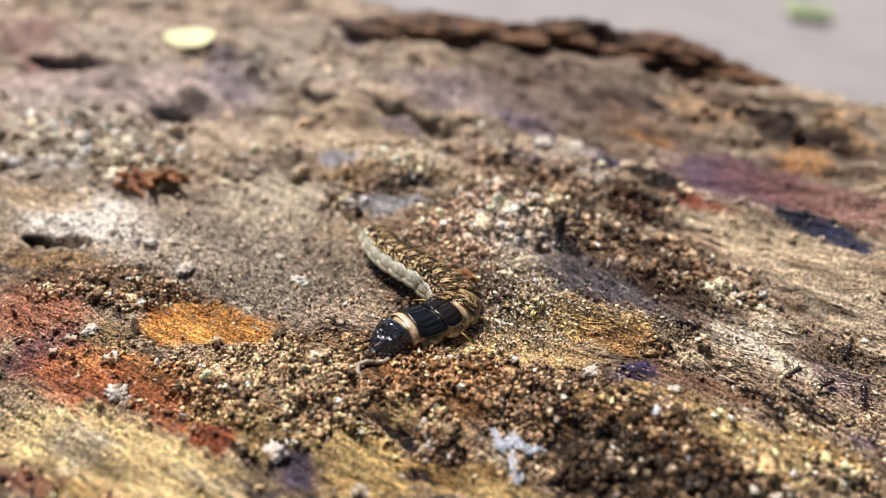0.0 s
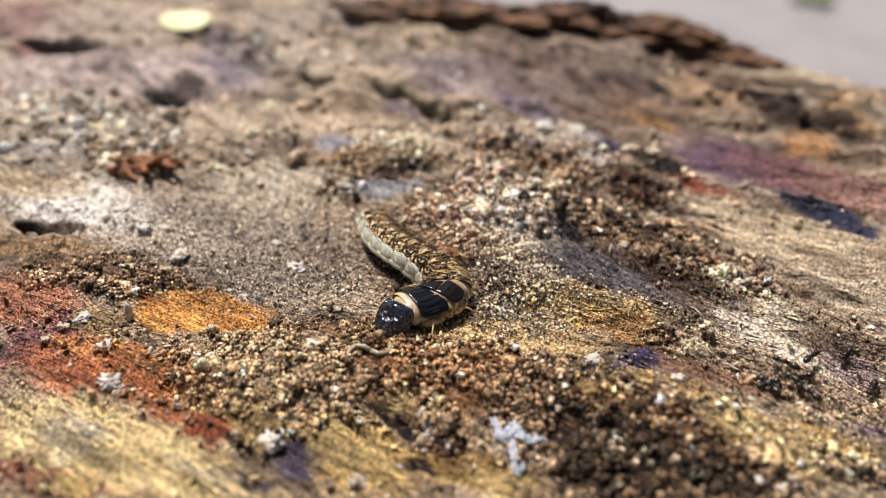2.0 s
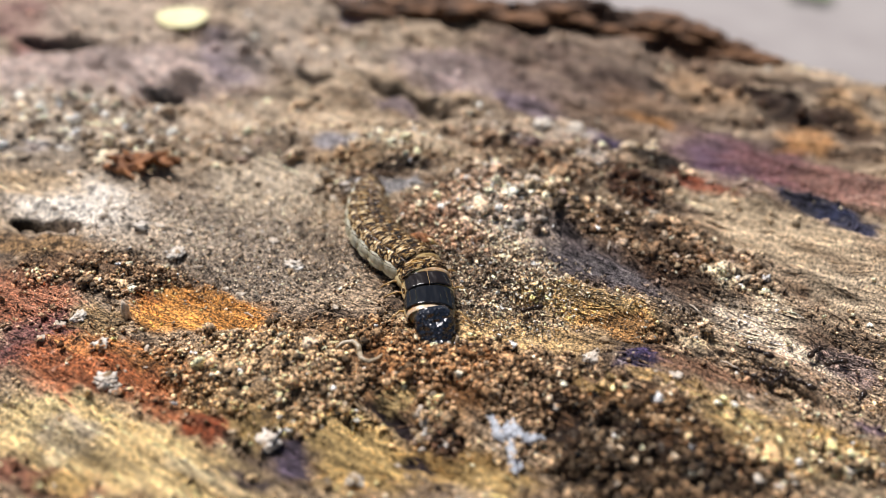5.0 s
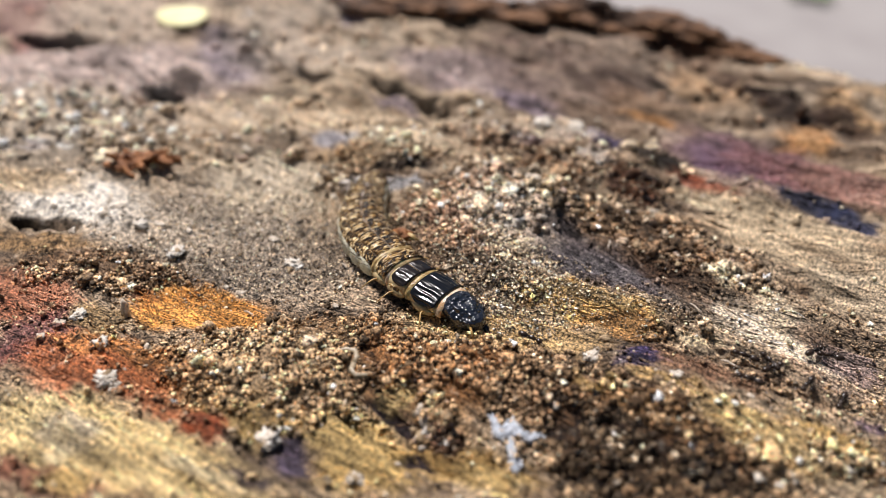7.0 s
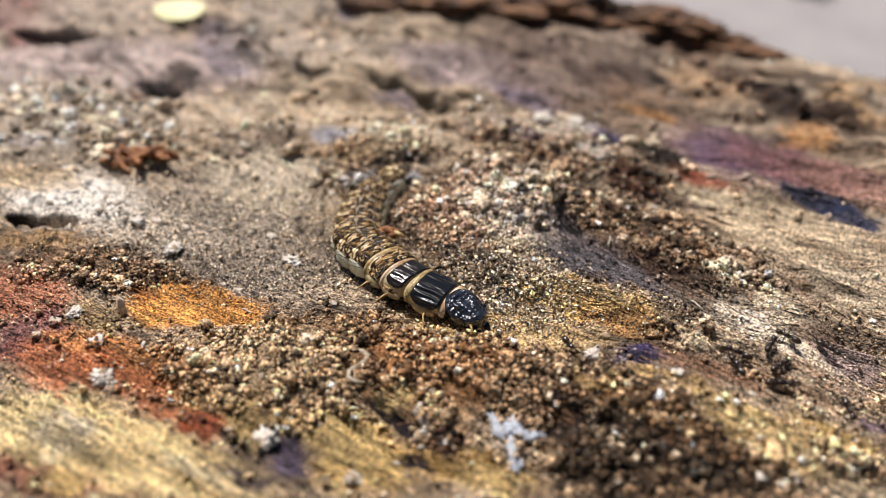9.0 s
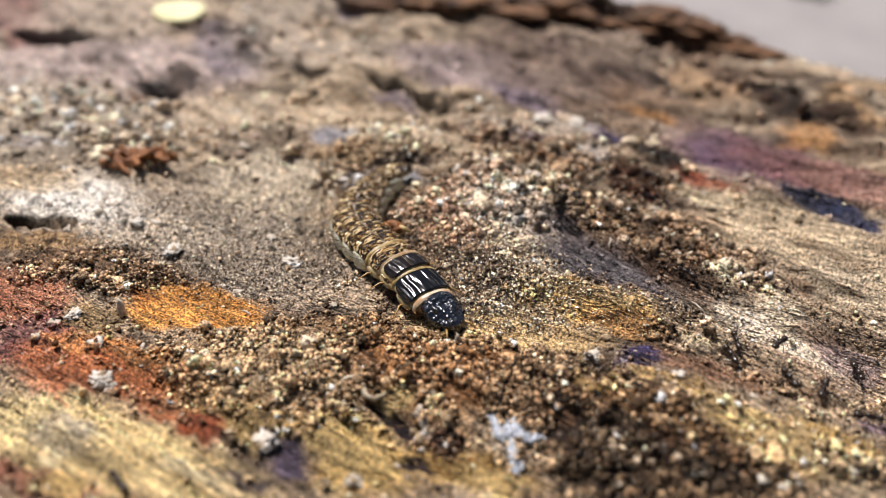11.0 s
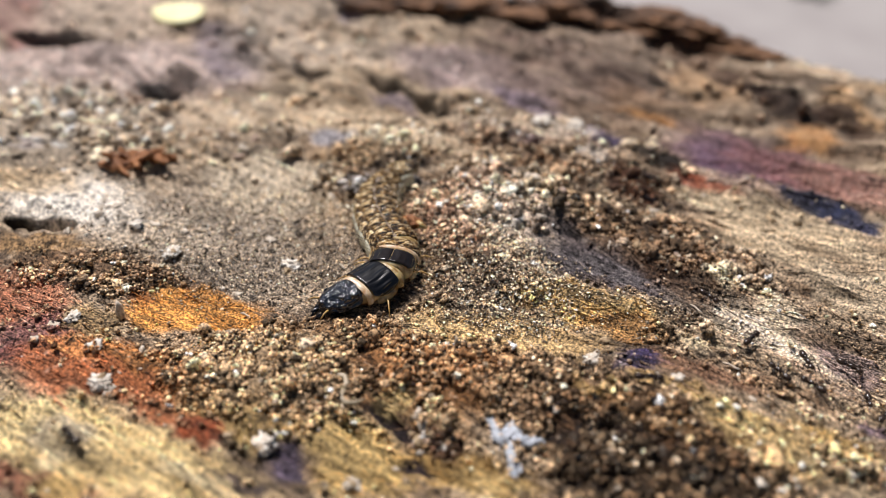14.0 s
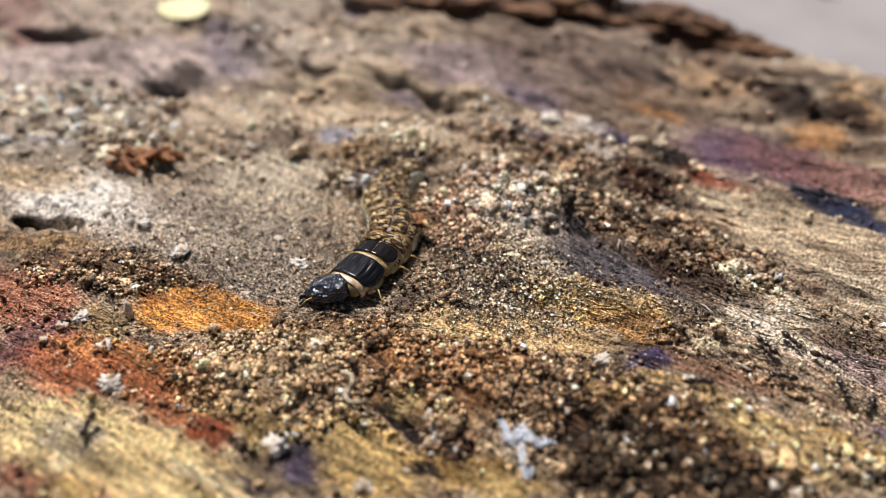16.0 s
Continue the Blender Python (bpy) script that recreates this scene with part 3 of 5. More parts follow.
def back_material():
    """Horny brown plates: wavy ridges across the back, dark in the furrows and honey-coloured on top."""
    m = material("brown_back", (0.2, 0.1, 0.04), 0.17, Specular_IOR_Level=0.55)
    n, l, b = nodes_of(m)
    t = noise_node(m, 1500, 3, 0.6, (0.5, 1.35, 0.9))
    t.inputs["Distortion"].default_value = 1.4
    col = ramp(m, t.outputs["Fac"], [(0.43, (0.009, 0.005, 0.002)), (0.485, (0.11, 0.052, 0.014)), (0.535, (0.43, 0.255, 0.075)), (0.585, (0.86, 0.73, 0.47))])
    broad = noise_node(m, 420, 2, 0.5)
    tone = ramp(m, broad.outputs["Fac"], [(0.38, (0.5, 0.45, 0.4)), (0.62, (1.35, 1.3, 1.2))])
    l.new(multiply(m, col.outputs["Color"], tone.outputs["Color"]), b.inputs["Base Color"])
    bump(m, t.outputs["Fac"], 0.0007, 1.0)
    return m


back_mat = back_material()


# ---------- mesh helpers ----------
def mesh_from_arrays(name, verts, faces, mat=None, smooth_shade=True):
    """A mesh from an array of places and an array of faces with equal corner counts."""
    me = bpy.data.meshes.new(name)
    k = faces.shape[1]
    me.vertices.add(len(verts))
    me.vertices.foreach_set("co", np.ascontiguousarray(verts, dtype=np.float32).ravel())
    me.loops.add(faces.size)
    me.loops.foreach_set("vertex_index", np.ascontiguousarray(faces, dtype=np.int32).ravel())
    me.polygons.add(len(faces))
    me.polygons.foreach_set("loop_start", np.arange(0, faces.size, k, dtype=np.int32))
    me.polygons.foreach_set("use_smooth", np.full(len(faces), smooth_shade))
    me.update(calc_edges=True)
    me.validate()
    if mat:
        me.materials.append(mat)
    return me


def layers(me, colours, wet):
    a = me.attributes.new("stain", "FLOAT_COLOR", "POINT")
    a.data.foreach_set("color", np.concatenate([colours, np.ones((len(colours), 1))], 1).astype(np.float32).ravel())
    w = me.attributes.new("wet", "FLOAT", "POINT")
    w.data.foreach_set("value", wet.astype(np.float32))


def part(name, bm, mat, parent=None, label="", smooth_shade=True):
    me = bpy.data.meshes.new(name)
    bmesh.ops.recalc_face_normals(bm, faces=bm.faces)
    for f in bm.faces:
        f.smooth = smooth_shade
    bm.to_mesh(me)
    bm.free()
    me.materials.append(mat)
    ob = new(name, me)
    if parent:
        ob.parent = parent
    if label:
        tagged(ob, label)
    return ob


def lump(radius, seed, stretch=(1, 1, 1), rough=0.25, detail=2):
    """An uneven pebble-like bmesh, radius in millimetres."""
    bm = bmesh.new()
    bmesh.ops.create_icosphere(bm, subdivisions=detail, radius=1.0)
    for v in bm.verts:
        p = v.co.copy()
        k = 1 + rough * (noise.noise(p * 1.4 + Vector((seed * 3.7, seed, 0))) + 0.5 * noise.noise(p * 3.3 + Vector((seed, 5, seed))))
        v.co = Vector((p.x * stretch[0], p.y * stretch[1], p.z * stretch[2])) * k * radius * MM
    return bm


def tube(points, radii, sides=6, bm=None):
    """A closed tapering tube along places in millimetres."""
    bm = bm or bmesh.new()
    pts = [Vector(p) for p in points]
    rings = []
    for i, p in enumerate(pts):
        d = (pts[min(i + 1, len(pts) - 1)] - pts[max(i - 1, 0)]).normalized()
        a = d.orthogonal().normalized()
        if rings:
            a = (last - d * last.dot(d)).normalized()
        last = a
        b = d.cross(a)
        rings.append([bm.verts.new((p + (a * math.cos(q) + b * math.sin(q)) * radii[i]) * MM) for q in (2 * math.pi * k / sides for k in range(sides))])
    for r, s in zip(rings, rings[1:]):
        for k in range(sides):
            bm.faces.new((r[k], r[(k + 1) % sides], s[(k + 1) % sides], s[k]))
    bm.faces.new(rings[0][::-1])
    bm.faces.new(rings[-1])
    return bm


def height(x, y):
    return float(relief(np.array([float(x)]), np.array([float(y)]))[0])


# ---------- ground and log ----------
bm = bmesh.new()
bmesh.ops.create_grid(bm, x_segments=40, y_segments=40, size=60)
for v in bm.verts:
    v.co.z = -0.15 + 0.02 * noise.noise(v.co * 0.8) - 0.02
tagged(part("ground", bm, ground_mat), "pale dusty ground around the fallen log", "ground", kind="structure")


def spread(lo, hi, fine_lo, fine_hi, step_lo, step_hi, growth=1.16):
    """Places from lo to hi, finely spaced between fine_lo and fine_hi."""
    mid = [fine_lo]
    while mid[-1] < fine_hi:
        t = (mid[-1] - fine_lo) / (fine_hi - fine_lo)
        mid.append(mid[-1] + step_lo + (step_hi - step_lo) * t)
    up, d = [mid[-1]], step_hi
    while up[-1] < hi:
        d *= growth
        up.append(up[-1] + d)
    down, d = [mid[0]], step_lo
    while down[-1] > lo:
        d *= growth
        down.append(down[-1] - d)
    return np.array(down[:0:-1] + mid + up[1:])


def speckled(x, y):
    wx, wy = warp(x, y)
    m = np.maximum(patch_at(wx, wy, 5.0, -5.5, 7.5, 6.5, -25, 0.5), 0.08 * patch_at(wx, wy, 15, -10.5, 11, 3.0, -25, 0.4))
    return m * smooth(0.2, 0.45, fbm(x / 1.2, y / 1.2, 78, 2))


def build_log():
    left = -spread(-60, 560, 0, 95, 0.17, 0.30)[::-1]
    right = spread(-60, 560, 0, 95, 0.17, 0.30)
    xs = np.concatenate([left[left < 0], right[right >= 0]])
    ys = spread(-520, 520, -42, 100, 0.13, 0.42)
    gx, gy = np.meshgrid(xs, ys)
    x, y = gx.ravel(), gy.ravel()
    z = relief(x, y)
    n, m = len(ys), len(xs)
    i = (np.arange(n - 1)[:, None] * m + np.arange(m - 1)[None, :]).ravel()
    faces = np.stack([i, i + 1, i + m + 1, i + m], 1)
    me = mesh_from_arrays("fallen_log", np.stack([x, y, z], 1) * MM, faces, wood_mat)
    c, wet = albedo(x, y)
    # shade in the gaps between crumbs, darkened into the wood's colour
    gap_shade = np.clip(np.maximum(crumb_field(x, y), 0.8 * speckled(x, y)), 0, 1) * smooth(40, 20, y)
    c = np.clip(c * (1 - 0.62 * gap_shade[:, None]), 0.006, 0.85)
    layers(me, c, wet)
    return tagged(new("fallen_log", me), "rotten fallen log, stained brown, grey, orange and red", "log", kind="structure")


log = build_log()


# ---------- loose crumbs on the wood ----------
def ico_arrays(level=1):
    b = bmesh.new()
    if level:
        bmesh.ops.create_icosphere(b, subdivisions=level, radius=1.0)
    else:
        bmesh.ops.create_uvsphere(b, u_segments=4, v_segments=2, radius=1.0)
    v = np.array([p.co[:] for p in b.verts])
    f = np.array([[q.index for q in t.verts] for t in b.faces])
    b.free()
    return v, f


def clods(x, y):
    """1 on a clod of stuck crumbs, 0 in the gap beside it."""
    return smooth(0.36, 0.60, 0.6 * vnoise(x / 1.5, y / 1.5, 131) + 0.4 * vnoise(x / 0.65, y / 0.65, 132))


def scatter(name, label, count, region, size, seed, pale=0.5, spread_=0.24, loose=1.0, round_=True, heap=1.0, level=1, clump=0.0, field=None, shade=0.32, black=0.07):
    """Crumbs strewn where the field is thick, joined into one mesh."""
    field = field or crumb_field
    rng = np.random.default_rng(seed)
    x0, x1, y0, y1 = region
    x, y = rng.uniform(x0, x1, count * 4), rng.uniform(y0, y1, count * 4)
    keep = rng.random(len(x)) < field(x, y) * (1 - clump * (1 - clods(x, y)))
    x, y = x[keep][:count], y[keep][:count]
    n = len(x)
    r = size * np.exp(rng.normal(0, spread_, n))
    v, f = ico_arrays(level)
    if level > 1:
        # knobs from a few random waves over each lump
        swell = np.zeros((n, len(v)))
        for k in range(6):
            way = rng.standard_normal((n, 3)) * (1.5 + 0.9 * k)
            swell += np.sin(way @ v.T + rng.uniform(0, 6.283, (n, 1))) * (0.22 / (1 + 0.12 * k))
        shape = v[None] * (1 + swell[:, :, None])
    else:
        shape = v[None] * (1 + 0.36 * np.clip(rng.standard_normal((n, len(v), 1)), -1.8, 1.8))
    shape = shape * rng.uniform(0.5, 1.45, (n, 1, 3))
    a = rng.uniform(0, 6.283, n)
    ca, sa = np.cos(a)[:, None], np.sin(a)[:, None]
    px = shape[:, :, 0] * ca - shape[:, :, 1] * sa
    py = shape[:, :, 0] * sa + shape[:, :, 1] * ca
    z = relief(x, y) + r * rng.uniform(-0.1, 1.3, n) * heap + clump * 0.55 * clods(x, y) * rng.uniform(0.0, 1.0, n)
    verts = np.stack([px * r[:, None] + x[:, None], py * r[:, None] + y[:, None], shape[:, :, 2] * r[:, None] * 0.85 + z[:, None]], 2)
    faces = (f[None] + (np.arange(n) * len(v))[:, None, None]).reshape(-1, 3)
    me = mesh_from_arrays(name, verts.reshape(-1, 3) * MM, faces, crumb_mat, round_)
    c, wet = albedo(x, y)
    tint = np.array((0.31, 0.22, 0.13)) * np.exp(rng.normal(0.05, 0.5, (n, 1)))
    tint = tint * np.clip(c.mean(1, keepdims=True) / 0.11, 0.12, 1.8) ** 0.8
    mix = rng.uniform(0.05, 0.6, (n, 1)) * loose
    c = c * (1 - mix) + tint * mix
    white = rng.random(n) < 0.025 * pale
    c[white] = np.array((0.58, 0.47, 0.34)) * rng.uniform(0.7, 1.1, (white.sum(), 1))
    # some crumbs coloured near-black, standing in for shaded gaps between crumbs
    dark = rng.random(n) < black * loose
    c[dark] *= 0.2
    c = c * np.exp(rng.normal(shade, 0.42, (n, 1)))
    layers(me, np.repeat(np.clip(c, 0.008, 0.85), len(v), 0), np.zeros(n * len(v)))
    return tagged(new(name, me), label, "wood crumbs", kind="stuff")


scatter("wood_crumbs", "brown granular wood crumbs strewn over the log", 44000, (-46, 46, -38, -4), 0.155, 3, 1.0, 0.38, clump=0.6)
scatter("wood_crumbs", "fine brown wood dust over the log", 30000, (-46, 46, -36, 12), 0.11, 4, 0.6, 0.3, clump=0.4, level=0)
scatter("wood_crumbs", "tan wood crumbs heaped around the larva", 22000, (-40, 50, -6, 30), 0.155, 5, 4.0, 0.4, 0.3, clump=0.7)
scatter("wood_crumbs", "coarse tan crumbs on the far wood", 1300, (-90, 75, 20, 80), 0.6, 6, 0.0, 0.3, 0.15)


def heaped(x, y):
    """Where crumbled wood is piled up in clods behind and beside the larva."""
    m = 0 * x
    for cx, cy, rx, ry, degrees, k in ((4, 9, 6.5, 7, 0, 1), (10, 7, 4, 4, 0, 0.9), (17, 9.5, 10, 3.6, -22, 0.9), (26, 2.5, 8, 3.2, -24, 0.9), (-11, 15, 4.5, 3.5, 0, 0.8), (-4, 19, 7, 2.6, 0, 0.8), (16, 22, 13, 5, -20, 0.5), (33, -1.5, 4, 2.2, -24, 0.8)):
        m = np.maximum(m, k * spot(x, y, cx, cy, rx, ry, degrees, 0.4))
    trodden = (x > -13) & (x < 1.0) & (y > -16) & (y < 20) & ~((x < -11) & (y > 9))
    return np.where(trodden, 0.0, m * clods(x + 40, y))


scatter("wood_clods", "knobbly clods of crumbled tan and pinkish wood behind the larva", 3000, (-18, 40, -6, 30), 0.30, 15, 5.0, 0.45, 0.3, heap=0.9, level=2, field=heaped, shade=0.2)
scatter("wood_clods", "small tan clods of crumbled wood in the heap", 1600, (-36, 36, -34, -16.5), 0.16, 16, 3.0, 0.3, 0.6, heap=1.0, level=2, clump=0.9, shade=0.5)


def broken(x, y):
    """Where the far wood has broken up into clods."""
    m = 0 * x
    for cx, cy, rx, ry, degrees, k in ((-47, 27, 19, 11, -10, 0.9), (-26, 35, 13, 7, -20, 0.6), (15, 31, 17, 7, -20, 0.9), (-5, 27, 8, 4, -15, 0.6), (36, 13, 7, 2.5, -25, 0.4)):
        m = np.maximum(m, k * spot(x, y, cx, cy, rx, ry, degrees, 0.5))
    return m * smooth(0.42, 0.6, fbm(x / 3.5, y / 3.5, 141, 2))


scatter("wood_clods", "pale and brown clods of broken wood on the far side of the log", 1900, (-70, 70, 8, 50), 0.36, 17, 6.0, 0.4, 0.3, heap=0.1, level=2, field=broken, shade=0.35, black=0.3)


def hollow(x, y):
    return 0.5 * spot(x, y, -20, 3, 14, 12, 0, 0.3)


scatter("wood_crumbs", "grey grit on the smooth hollow wood", 24000, (-36, 22, -14, 20), 0.078, 12, 15.0, 0.35, 0.35, False, field=hollow, black=0.7, level=0)
scatter("wood_crumbs", "pale and dark grit on the slope beside the larva", 26000, (-6, 36, -18, 8), 0.10, 13, 26.0, 0.35, 0.6, False, field=speckled, black=0.35, level=0)


def build_fibres(name, count, region, seed, keep_where, length, width, label):
    """Raised slivers of wood lying along the grain, joined into one mesh."""
    rng = np.random.default_rng(seed)
    x0, x1, y0, y1 = region
    x, y = rng.uniform(x0, x1, count * 4), rng.uniform(y0, y1, count * 4)
    keep = rng.random(len(x)) < keep_where(x, y)
    x, y = x[keep][:count], y[keep][:count]
    n = len(x)
    ln = length * np.exp(rng.normal(0, 0.5, n))
    wd = width * np.exp(rng.normal(0, 0.35, n))
    ang = GRAIN + rng.normal(0, 0.12, n)
    steps = np.linspace(-0.5, 0.5, 5)
    taper = np.array([0.15, 0.85, 1.0, 0.8, 0.1])
    bend = rng.normal(0, 0.06, n)
    du, dv = np.cos(ang), np.sin(ang)
    cx = x[:, None] + du[:, None] * steps * ln[:, None] - dv[:, None] * (steps ** 2) * bend[:, None] * ln[:, None]
    cy = y[:, None] + dv[:, None] * steps * ln[:, None] + du[:, None] * (steps ** 2) * bend[:, None] * ln[:, None]
    cz = relief(cx.ravel(), cy.ravel()).reshape(n, 5)
    corners = []
    for k, (side, up) in enumerate(((-1, -0.3), (0, 0.8), (1, -0.3))):
        w = wd[:, None] * taper
        corners.append(np.stack([cx - dv[:, None] * side * w, cy + du[:, None] * side * w, cz + up * w], 2))
    verts = np.stack(corners, 2).reshape(n, 15, 3)
    f = []
    for s in range(4):
        for k in range(3):
            f.append((s * 3 + k, s * 3 + (k + 1) % 3, s * 3 + 3 + (k + 1) % 3, s * 3 + 3 + k))
    faces = (np.array(f)[None] + (np.arange(n) * 15)[:, None, None]).reshape(-1, 4)
    me = mesh_from_arrays(name, verts.reshape(-1, 3) * MM, faces, crumb_mat, True)
    c, wet = albedo(x, y)
    c = np.clip(c * np.exp(rng.normal(0.12, 0.32, (n, 1))), 0.008, 0.8)
    layers(me, np.repeat(c, 15, 0), np.repeat(wet, 15))
    return tagged(new(name, me), label, "wood fibres", kind="stuff")


def bare(x, y):
    return np.clip(0.75 - crumb_field(x, y), 0, 1) * (1 - spot(x, y, -20, 5, 13, 12, 0, 0.3)) * (1 - spot(x, y, -42, 5, 14, 8, 0, 0.3)) * (1 - 0.85 * spot(x, y, 6, -13.5, 13, 4, -14, 0.3)) * (1 - 0.75 * spot(x, y, 44, 2, 16, 10, -25, 0.4))


build_fibres("wood_fibres", 9000, (-46, 50, -40, 6), 8, bare, 2.2, 0.07, "fine raised wood fibres along the grain of the log")
build_fibres("wood_fibres", 3000, (-70, 75, 4, 70), 9, bare, 4.0, 0.16, "weathered wood splinters on the far side of the log")

# ---------- single pieces on the log ----------
counter = [0]


def piece(name, label, category, x, y, radius, mat, stretch=(1, 1, 0.7), rough=0.3, turn=0.0, lift=0.4, group=""):
    counter[0] += 1
    ob = part(name, lump(radius, counter[0], stretch, rough), mat)
    ob.matrix_world = pose(x * MM, y * MM, (height(x, y) + radius * stretch[2] * lift) * MM, 0, 0, turn)
    return tagged(ob, label, category, group)




def cluster(x, y, radius, seed):
    """A knobbly flake of white rot."""
    bm = bmesh.new()
    bmesh.ops.create_icosphere(bm, subdivisions=4, radius=1.0)
    shift = Vector((seed * 5.3, seed * 2.1, 0))
    for v in bm.verts:
        p = v.co.copy()
        knob = abs(noise.noise(p * 2.1 + shift)) * 1.1 + abs(noise.noise(p * 4.6 + shift)) * 0.55 + 0.4 * noise.noise(p * 1.0 - shift)
        v.co = Vector((p.x * 1.15, p.y * 0.85, p.z * 0.38)) * (0.60 + 0.85 * knob) * radius * MM
    ob = part("rot_flake", bm, flake_mat)
    ob.matrix_world = pose(x * MM, y * MM, (height(x, y) + radius * 0.1) * MM, 0, 0, seed * 67)
    return tagged(ob, "knobbly cream flake of rotten wood on the log", "flake", "pale flakes on the log")


for k, row in enumerate(((-13.9, -28.0, 1.3), (-29.3, -22.2, 0.98), (14.0, -18.2, 0.76), (-30.0, -1.0, 1.04), (-16.5, -2.5, 1.04), (7.8, 4.2, 1.45), (-31.3, -18.0, 0.75), (-6.4, -31.5, 0.64), (-0.4, -26.4, 0.77), (0.8, -27.5, 0.61), (20.7, -21.2, 0.54), (-35.4, -13.5, 0.73), (4.2, 8.0, 1.54), (13.7, 32.3, 1.52), (18.7, 31.8, 1.35), (-35.4, 3.5, 0.8), (30.7, -0.9, 0.85))):
    cluster(*row, k + 1)
piece("wood_sliver", "pale upright sliver of wood beside orange rot", "sliver", -31.4, -12.2, 0.8, white_mat, (0.5, 0.6, 1.6), 0.4, 20)
PALE = (
    (15.6, -14.8, 0.45),
    (13.8, -18.0, 0.58),
    (14.3, -18.7, 0.44),
    (-29.9, -1.1, 0.70),
    (-19.6, 2.3, 0.52),
    (-16.2, -2.5, 0.61),
    (-16.7, -3.4, 0.44),
    (-33.5, 3.9, 0.62),
    (-29.3, 2.6, 0.54),
    (-26.8, -17.5, 0.35),
    (-27.6, -17.2, 0.40),
    (-31.0, -18.4, 0.52),
    (-29.4, -21.9, 0.49),
    (-28.5, -22.8, 0.44),
    (-29.7, -22.9, 0.39),
    (-24.2, -19.9, 0.44),
    (-15.0, -21.8, 0.42),
    (-17.5, -20.9, 0.33),
    (-20.4, -17.4, 0.34),
    (9.5, -24.9, 0.41),
    (-3.2, -29.4, 0.33),
    (-6.4, -31.5, 0.58),
    (7.8, 4.1, 0.77),
    (1.4, 14.4, 0.74),
    (13.7, 31.7, 0.98),
    (18.5, 31.8, 0.91),
    (30.7, -1.3, 0.76),
    (27.5, 0.4, 0.47),
    (25.0, -31.3, 0.45),
    (19.0, -20.8, 0.20),
    (20.9, -21.3, 0.24),
    (-21.3, -7.1, 0.37),
    (-23.1, -6.4, 0.32),
    (31.1, -26.0, 0.44),
    (26.9, -22.5, 0.34),
    (32.6, -29.4, 0.52),
    (23.0, -30.5, 0.40),
    (27.5, -31.0, 0.46),
    (-10.8, -10.3, 0.41),
    (5.4, 8.5, 0.58),
    (-9.9, -26.4, 0.35),
    (-1.5, -26.8, 0.51),
    (-0.4, -26.3, 0.52),
    (0.6, -27.4, 0.47),
    (-1.2, -27.8, 0.38),
    (-2.2, -31.2, 0.33),
    (-37.0, -14.3, 0.49),
    (-37.3, -17.3, 0.43),
    (-36.0, -13.3, 0.44),
    (-9.2, 1.5, 0.29),)
for k, (x, y, r) in enumerate(PALE):
    piece("pale_crumb", "pale crumb of rotten wood on the log", "crumb", x, y, r, white_mat if k % 3 else tan_mat,
          (1.1 + 0.4 * math.sin(k * 2.1), 0.9, 0.5), 1.1, k * 47, 0.3, "pale crumbs on the log")


def build_mould():
    """White woolly mould: knobbly strands that branch over the crumbs."""
    bm = bmesh.new()
    strands = (((4.4, -25.0), (4.7, -25.9), (4.9, -26.9), (5.6, -27.5)), ((5.6, -27.5), (6.2, -26.8), (6.3, -26.0), (6.0, -25.4)),
               ((6.2, -26.8), (7.2, -27.5), (8.0, -27.2), (8.7, -27.3)), ((6.0, -27.6), (6.1, -28.6), (6.3, -29.6), (6.25, -30.8)),
               ((5.0, -26.9), (5.9, -26.2), (6.6, -26.6), (7.0, -27.4)))
    r = random.Random(3)
    for s in strands:
        for k in range(16):
            dx, dy = r.gauss(0, 0.16), r.gauss(0, 0.16)
            line = []
            for (x0, y0), (x1, y1) in zip(s, s[1:]):
                for t in (0.0, 0.33, 0.66):
                    x, y = x0 + (x1 - x0) * t + dx + r.gauss(0, 0.13), y0 + (y1 - y0) * t + dy + r.gauss(0, 0.13)
                    line.append((x, y, height(x, y) + 0.2 + 0.45 * r.random()))
            tube(line, [0.03] + [r.uniform(0.04, 0.10) for _ in line[2:]] + [0.02], 5, bm)
        for (x0, y0), (x1, y1) in zip(s, s[1:]):
            for k in range(9):
                t = k / 9
                b = lump(0.05 + 0.15 * r.random() ** 2, r.randint(0, 99), (1, 1, 0.9), 0.6, 2)
                x, y = x0 + (x1 - x0) * t + r.gauss(0, 0.2), y0 + (y1 - y0) * t + r.gauss(0, 0.2)
                off = Vector((x, y, height(x, y) + 0.25 + 0.2 * r.random())) * MM
                me = bpy.data.meshes.new("tmp")
                for v in b.verts:
                    v.co += off
                b.to_mesh(me)
                b.free()
                bm.from_mesh(me)
                bpy.data.meshes.remove(me)
    return tagged(part("mould", bm, mould_mat), "white woolly mould growing over the brown crumbs", "mould")


build_mould()


